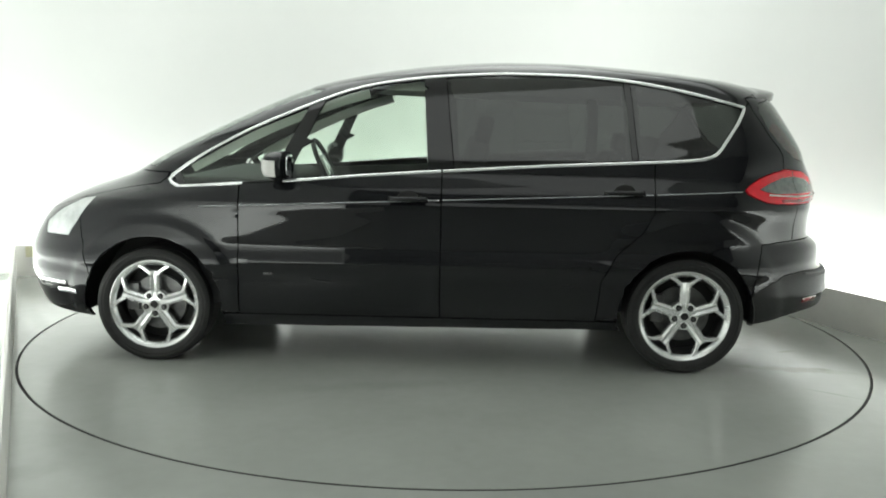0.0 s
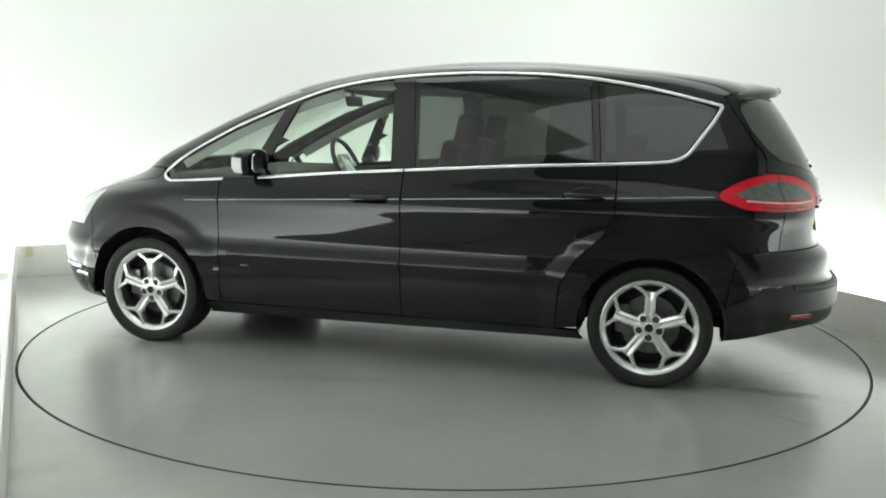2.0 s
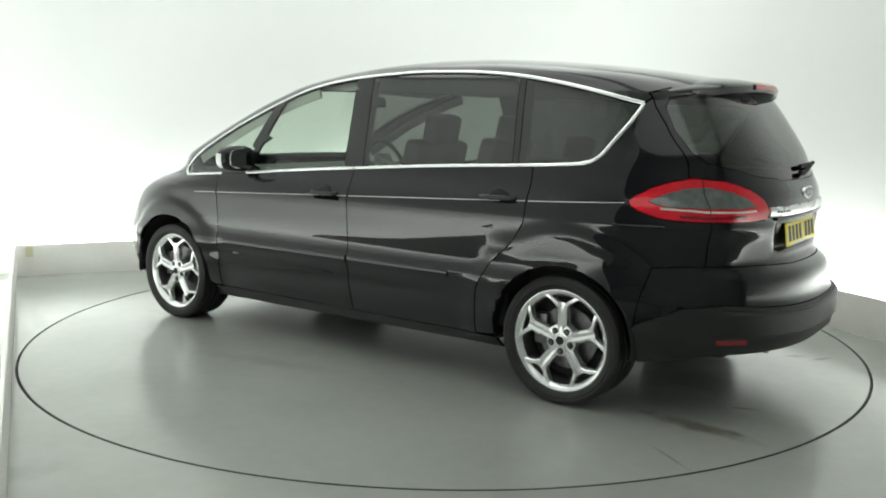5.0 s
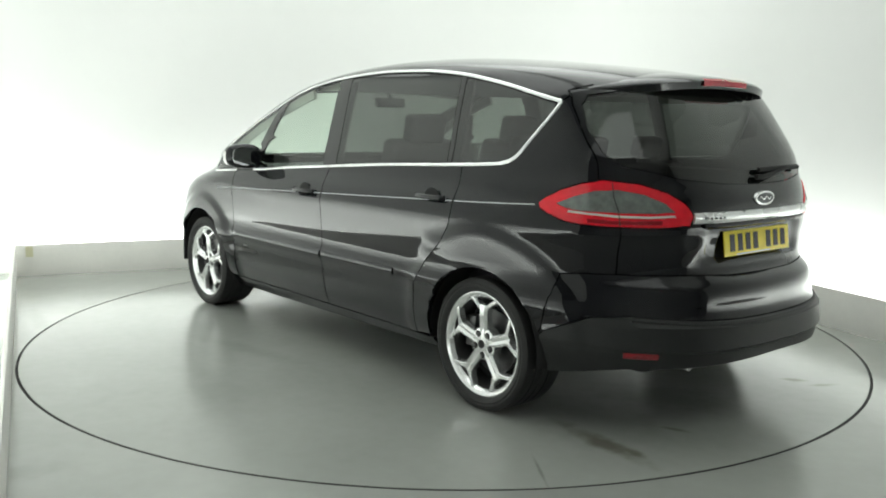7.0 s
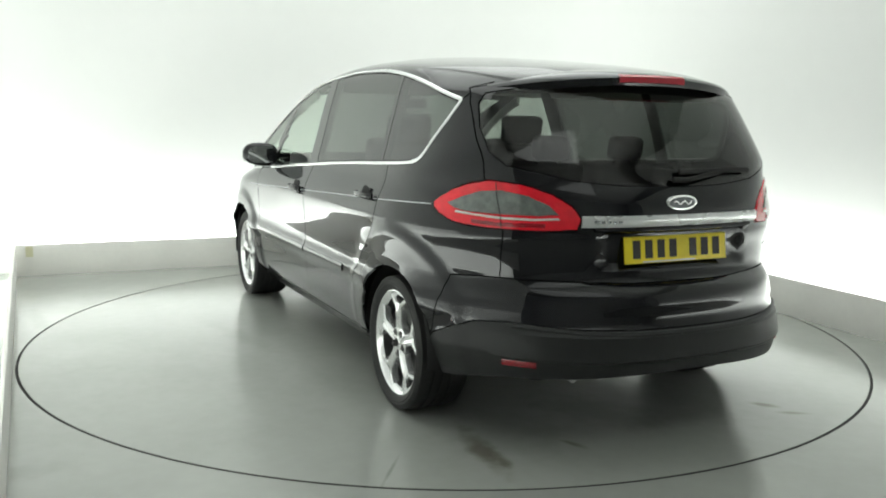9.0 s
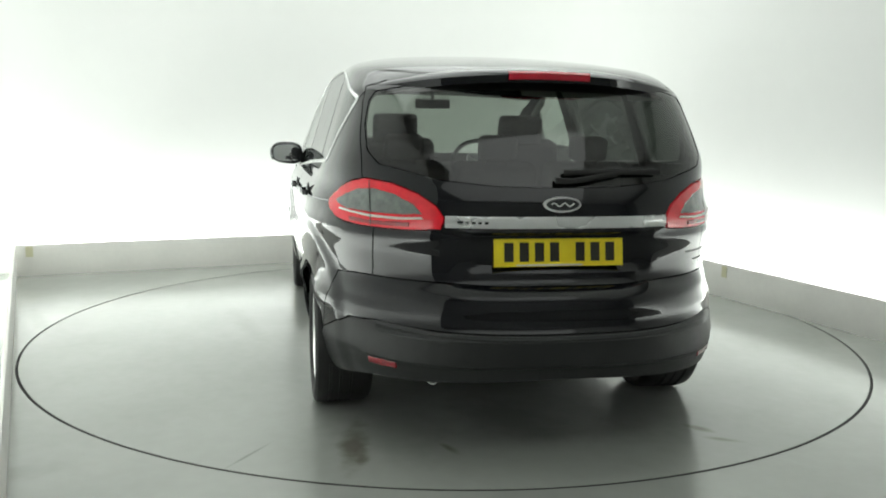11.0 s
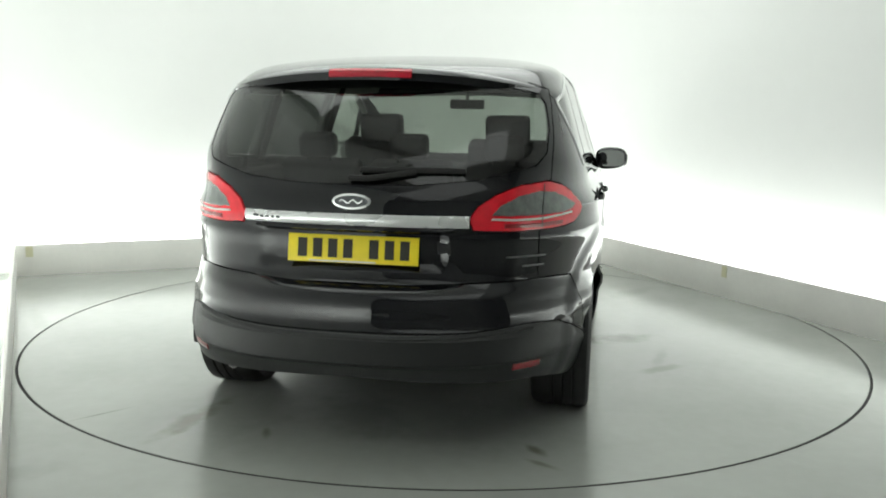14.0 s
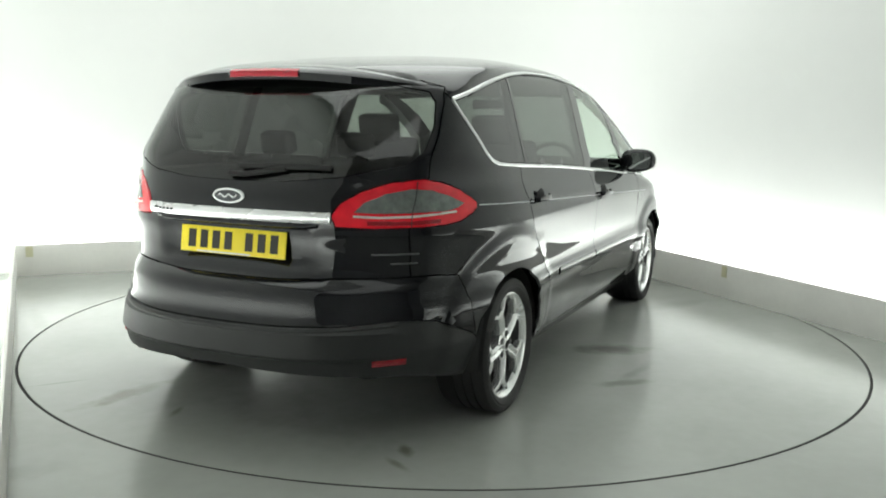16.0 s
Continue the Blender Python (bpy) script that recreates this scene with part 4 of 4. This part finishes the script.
def build_wheel():
    bm = bmesh.new()
    lathe(bm, [(0.214, -0.022), (0.222, -0.010), (0.230, -0.002), (0.239, 0.003), (0.246, 0.001), (0.247, -0.012), (0.232, -0.025), (0.216, -0.030)], 64)
    wheel = part("wheel", bm, ALLOY, None, "silver five-spoke alloy wheel")
    # the barrel's dark colour carries the shade seen between the spokes
    bm = bmesh.new()
    lathe(bm, [(0.222, -0.20), (0.205, -0.17), (0.203, -0.05), (0.215, -0.026), (0.222, -0.030), (0.214, -0.06), (0.216, -0.19)], 56)
    part("barrel", bm, BARREL, wheel, "shadowed inner barrel")
    bm = bmesh.new()
    R = TYRE_R
    lathe(bm, [(0.236, -0.215), (0.252, -0.232), (0.280, -0.240), (R - 0.014, -0.232), (R - 0.004, -0.215), (R, -0.19), (R, -0.145), (R - 0.007, -0.143), (R - 0.007, -0.135), (R, -0.133), (R, -0.10), (R - 0.007, -0.098), (R - 0.007, -0.09), (R, -0.088), (R, -0.055), (R - 0.007, -0.053), (R - 0.007, -0.045), (R, -0.043), (R, -0.015), (R - 0.004, 0.006), (R - 0.014, 0.014), (0.284, 0.018), (0.276, 0.0155), (0.270, 0.018), (0.255, 0.013), (0.245, 0.004), (0.242, -0.01)], 72)
    part("tyre", bm, RUBBER, wheel, "low-profile black tyre")
    for k in range(5):
        m = pose(0, 0, 0, 0, 72 * k, 0)
        bm = bmesh.new()
        rings = []
        for r, w, h in ((0.034, 0.020, -0.010), (0.070, 0.026, -0.006), (0.120, 0.0265, -0.003), (0.160, 0.026, -0.003), (0.182, 0.034, -0.006)):
            rings.append([bm.verts.new((w * a, h + d, r)) for a, d in ((-1.1, -0.040), (-1, -0.010), (-0.55, 0.0), (0, -0.007), (0.55, 0.0), (1, -0.010), (1.1, -0.040))])
        for A, B in zip(rings, rings[1:]):
            for j in range(7):
                bm.faces.new((A[j], A[(j + 1) % 7], B[(j + 1) % 7], B[j]))
        bm.faces.new(rings[0])
        bm.faces.new(rings[-1][::-1])
        for sg in (1, -1):
            arm(bm, [(sg * 0.018, 0.162, 0.010, 0.004), (sg * 0.034, 0.180, 0.0095, 0.006), (sg * 0.062, 0.199, 0.0090, 0.005), (sg * 0.088, 0.214, 0.0095, 0.002), (sg * 0.104, 0.222, 0.011, -0.001)], -0.010, 0.036)
        bmesh.ops.transform(bm, matrix=m, verts=bm.verts[:])
        part("spoke", bm, ALLOY, wheel)
    bm = bmesh.new()
    lathe(bm, [(0.001, -0.012), (0.066, -0.0105), (0.076, -0.016), (0.080, -0.06)], 40)
    part("hub", bm, ALLOY, wheel)
    bm = bmesh.new()
    lathe(bm, [(0.001, -0.002), (0.021, -0.003), (0.026, -0.007), (0.027, -0.016)], 28)
    cap = part("centre_cap", bm, ALLOY, wheel, "silver centre cap")
    bm = bmesh.new()
    lathe(bm, [(0.001, 0.0), (0.0195, -0.0012), (0.021, -0.005)], 28)
    part("cap_field", bm, DARK, cap, "dark round cap field")
    # flat dark discs give the shade of the nut recesses, each with its nut
    for k in range(5):
        a = radians(90 + 36 + 72 * k)
        bm = bmesh.new()
        lathe(bm, [(0.001, -0.009), (0.0145, -0.009), (0.0155, -0.011), (0.0155, -0.02)], 16)
        bmesh.ops.translate(bm, vec=(0.053 * math.cos(a), 0, 0.053 * math.sin(a)), verts=bm.verts[:])
        well = part("nut_shade", bm, DARK, wheel, "shadowed nut recess")
        bm = bmesh.new()
        lathe(bm, [(0.001, -0.002), (0.006, -0.002), (0.008, -0.004), (0.0085, -0.012)], 6)
        bmesh.ops.translate(bm, vec=(0.053 * math.cos(a), 0, 0.053 * math.sin(a)), verts=bm.verts[:])
        part("wheel_nut", bm, STEEL, well)
    bm = bmesh.new()
    lathe(bm, [(0.05, -0.085), (0.150, -0.085), (0.150, -0.105), (0.05, -0.105)], 48)
    part("brake_disc", bm, STEEL, wheel, "worn steel brake disc")
    bm = bmesh.new()
    box(bm, (0.07, 0.05, 0.15), (0.135, -0.080, 0.03), bevel=0.012)
    part("brake_caliper", bm, STEEL, wheel)
    bm = bmesh.new()
    lathe(bm, [(0.001, -0.112), (0.200, -0.112), (0.205, -0.14), (0.001, -0.14)], 40)
    part("backing_plate", bm, DARK, wheel)
    return wheel


def build_wheels():
    first = build_wheel()
    first.parent = CAR
    first.matrix_local = pose(AXLE_F, RIM_Y, HUB_Z, 0, 0, 0)
    spots = ((AXLE_R, 1, 0), (AXLE_F, -1, 10), (AXLE_R, -1, 25))
    for x, sgn, spin in spots:
        copy_thing(first, pose(x, sgn * RIM_Y, HUB_Z, 0, spin, 0 if sgn > 0 else 180))


build_wheels()


def build_underbody():
    bm = bmesh.new()
    box(bm, (1.95, 1.66, 0.10), (0, 0, 0.255), bevel=0.02)
    box(bm, (4.15, 1.16, 0.16), (-0.02, 0, 0.34), bevel=0.04)
    part("floor_pan", bm, DARK, CAR, "black underbody")
    for x, nm in ((AXLE_F, "front"), (AXLE_R, "rear")):
        for sgn in (1, -1):
            bm = bmesh.new()
            n = 22
            rows = []
            r = 0.380 if x > 0 else 0.362
            for k in range(n + 1):
                a = radians(-22 + 224 * k / n)
                rows.append([bm.verts.new((x + rr * math.cos(a), sgn * y, max(0.27, HUB_Z + rr * math.sin(a)))) for rr, y in ((r, 0.912), (r + 0.010, 0.89), (r + 0.012, 0.60), (0.05, 0.598))])
            for A, B in zip(rows, rows[1:]):
                for k in range(3):
                    bm.faces.new((A[k], A[k + 1], B[k + 1], B[k]))
            part("wheel_arch_liner", bm, DARK, CAR)


build_underbody()


# ---- cabin ----
def seat_piece(w, h, d, at, turn, bulge=0.012, bevel=0.04):
    bm = bmesh.new()
    box(bm, (d, w, h), (0, 0, 0), bevel=bevel, seg=4)
    bmesh.ops.transform(bm, matrix=pose(*at, *turn), verts=bm.verts[:])
    return bm


def build_seat(x, y, w=0.50, back=0.62, head=(0.26, 0.17), rise=0.10):
    cushion = part("seat", seat_piece(w, 0.16, 0.50, (x, y, 0.62), (0, -6, 0)), SEAT, CAR, "charcoal fabric seat")
    part("backrest", seat_piece(w * 0.94, back, 0.13, (x - 0.30, y, 0.70 + back / 2), (0, -14, 0)), SEAT, cushion)
    bm = seat_piece(*head, 0.09, (x - 0.385, y, 0.70 + back + rise), (0, -12, 0), bevel=0.035)
    part("headrest", bm, SEAT, cushion)
    for k in (-0.06, 0.06):
        bm = bmesh.new()
        bmesh.ops.create_cone(bm, cap_ends=True, segments=8, radius1=0.006, radius2=0.006, depth=0.10, matrix=pose(x - 0.375, y + k, 0.70 + back + 0.02, 0, -12, 0))
        part("headrest_post", bm, STEEL, cushion)


def build_cabin():
    for y in (0.38, -0.38):
        build_seat(0.04, y, back=0.51, rise=0.055)
    for y in (0.47, 0.0, -0.47):
        build_seat(-0.88, y, 0.44, 0.42, (0.19, 0.12), 0.07)
    # door linings and dashboard
    for sgn in (1, -1):
        bm = bmesh.new()
        box(bm, (2.30, 0.03, 0.70), (0.05, sgn * 0.835, 0.66), bevel=0.01)
        for v in bm.verts:
            if v.co.z > 0.9:
                v.co.y -= sgn * 0.03
                v.co.z += -0.03 - 0.055 * (v.co.x + 1.1) / 1.15 + 0.08
        part("door_lining", bm, CABIN, CAR)
        bm = bmesh.new()
        box(bm, (0.80, 0.10, 0.72), (-1.55, sgn * 0.70, 0.72), bevel=0.02)
        part("boot_lining", bm, CABIN, CAR)
        # inner side of the windscreen pillar and of the centre pillar
        P = [Vector((x, sgn * (skin(at_x(x, z), z).y - 0.03), z)) for x, z in ((1.22, 1.05), (1.0, 1.17), (0.8, 1.27), (0.6, 1.355), (0.42, 1.42), (0.28, 1.46))]
        part("pillar_lining", sweep(bmesh.new(), P, 0.06, 0.02, [Vector((0, -sgn, 0))] * 6), LINING, CAR)
        P = [Vector((x, sgn * (skin(at_x(x, z), z).y - 0.03), z)) for x, z in ((-0.12, 1.05), (-0.115, 1.20), (-0.105, 1.35), (-0.09, 1.52))]
        part("pillar_lining", sweep(bmesh.new(), P, 0.13, 0.02, [Vector((0, -sgn, 0))] * 4), CABIN, CAR)
        P = [Vector((x, sgn * (skin(at_x(x, z), z).y - 0.03), z)) for x, z in ((-1.13, 1.10), (-1.125, 1.25), (-1.115, 1.40), (-1.10, 1.51))]
        part("pillar_lining", sweep(bmesh.new(), P, 0.08, 0.02, [Vector((0, -sgn, 0))] * 4), CABIN, CAR)
    bm = bmesh.new()
    box(bm, (0.60, 1.52, 0.30), (1.10, 0, 0.84), bevel=0.09, seg=4)
    part("dashboard", bm, CABIN, CAR, "dark dashboard")
    bm = bmesh.new()
    box(bm, (0.90, 0.22, 0.36), (0.62, 0, 0.55), bevel=0.03)
    part("centre_console", bm, CABIN, CAR)
    # steering wheel on the right
    bm = bmesh.new()
    R, r, n, k = 0.185, 0.016, 40, 10
    m = pose(0.70, -0.38, 1.00, 0, -65, 0)
    rings = [[bm.verts.new(m @ Vector(((R + r * math.cos(2 * math.pi * j / k)) * math.cos(2 * math.pi * i / n), (R + r * math.cos(2 * math.pi * j / k)) * math.sin(2 * math.pi * i / n), r * math.sin(2 * math.pi * j / k)))) for j in range(k)] for i in range(n)]
    for i in range(n):
        for j in range(k):
            bm.faces.new((rings[i][j], rings[(i + 1) % n][j], rings[(i + 1) % n][(j + 1) % k], rings[i][(j + 1) % k]))
    wheel = part("steering_wheel", bm, CABIN, CAR, "dark leather steering wheel")
    bm = bmesh.new()
    box(bm, (0.16, 0.16, 0.05), (0, 0, -0.01), bevel=0.02)
    for a in (90, -90, 180):
        box(bm, (0.13, 0.03, 0.018), (0.11 * math.cos(radians(a)), 0.11 * math.sin(radians(a)), -0.01), (0, 0, a), bevel=0.005)
    bmesh.ops.transform(bm, matrix=m, verts=bm.verts[:])
    part("wheel_boss", bm, SATIN, wheel)
    # inner mirror
    bm = bmesh.new()
    box(bm, (0.03, 0.24, 0.065), (0.50, 0.0, 1.425), (0, 10, 0), bevel=0.015, seg=3)
    part("inner_mirror", bm, CABIN, CAR, "dark inner mirror")
    bm = bmesh.new()
    box(bm, (0.02, 0.02, 0.10), (0.515, 0, 1.48), (0, 20, 0))
    part("mirror_stalk", bm, CABIN, CAR)
    # roof lining, a skin a little inside the roof
    flats = cut_sheet([("lining", [(0.0, 1.66), (0.86, 1.66), (0.80, 1.52), (0.62, 1.50), (0.36, 1.46), (0.20, 1.46), (0.0, 1.48)])], xs(0, 1, 30), xs(1.42, 1.658, 10))["lining"]
    bm = bmesh.new()
    for sgn in (1, -1):
        for f in flats:
            vs = []
            for s, z in f:
                p = skin(min(1, max(0, s)), min(Z_TOP, z))
                vs.append(bm.verts.new(((p.x + 0.55) * 0.955 - 0.55, sgn * p.y * 0.955, p.z - 0.028)))
            bm.faces.new(vs)
    bmesh.ops.remove_doubles(bm, verts=bm.verts[:], dist=1e-4)
    part("roof_lining", bm, LINING, CAR, "pale grey roof lining")
    bm = bmesh.new()
    box(bm, (0.70, 1.28, 0.04), (-1.62, 0, 0.98), bevel=0.01)
    part("parcel_cover", bm, CABIN, CAR)


build_cabin()


# ---- motion ----
TURN = [(0.0, 178.49), (1.0, 171.65), (2.0, 164.85), (3.0, 158.05), (4.0, 151.22), (5.0, 144.35), (6.0, 137.41), (7.0, 130.40), (8.0, 123.32), (9.0, 116.15), (10.0, 108.91), (11.0, 101.62), (12.0, 94.28), (13.0, 86.94), (14.0, 79.61), (15.0, 72.33), (16.0, 65.15)]


def motions():
    rows = []
    for t, a in TURN:
        x, y = Matrix.Rotation(radians(a), 2) @ Vector((0.1246, -0.019))
        rows.append((t, pose(x, y, 0, 0, 0, a)))
    walk(CAR, rows)
    walk(TURNTABLE, [(t, pose(0, 0, 0, 0, 0, a)) for t, a in TURN])


motions()
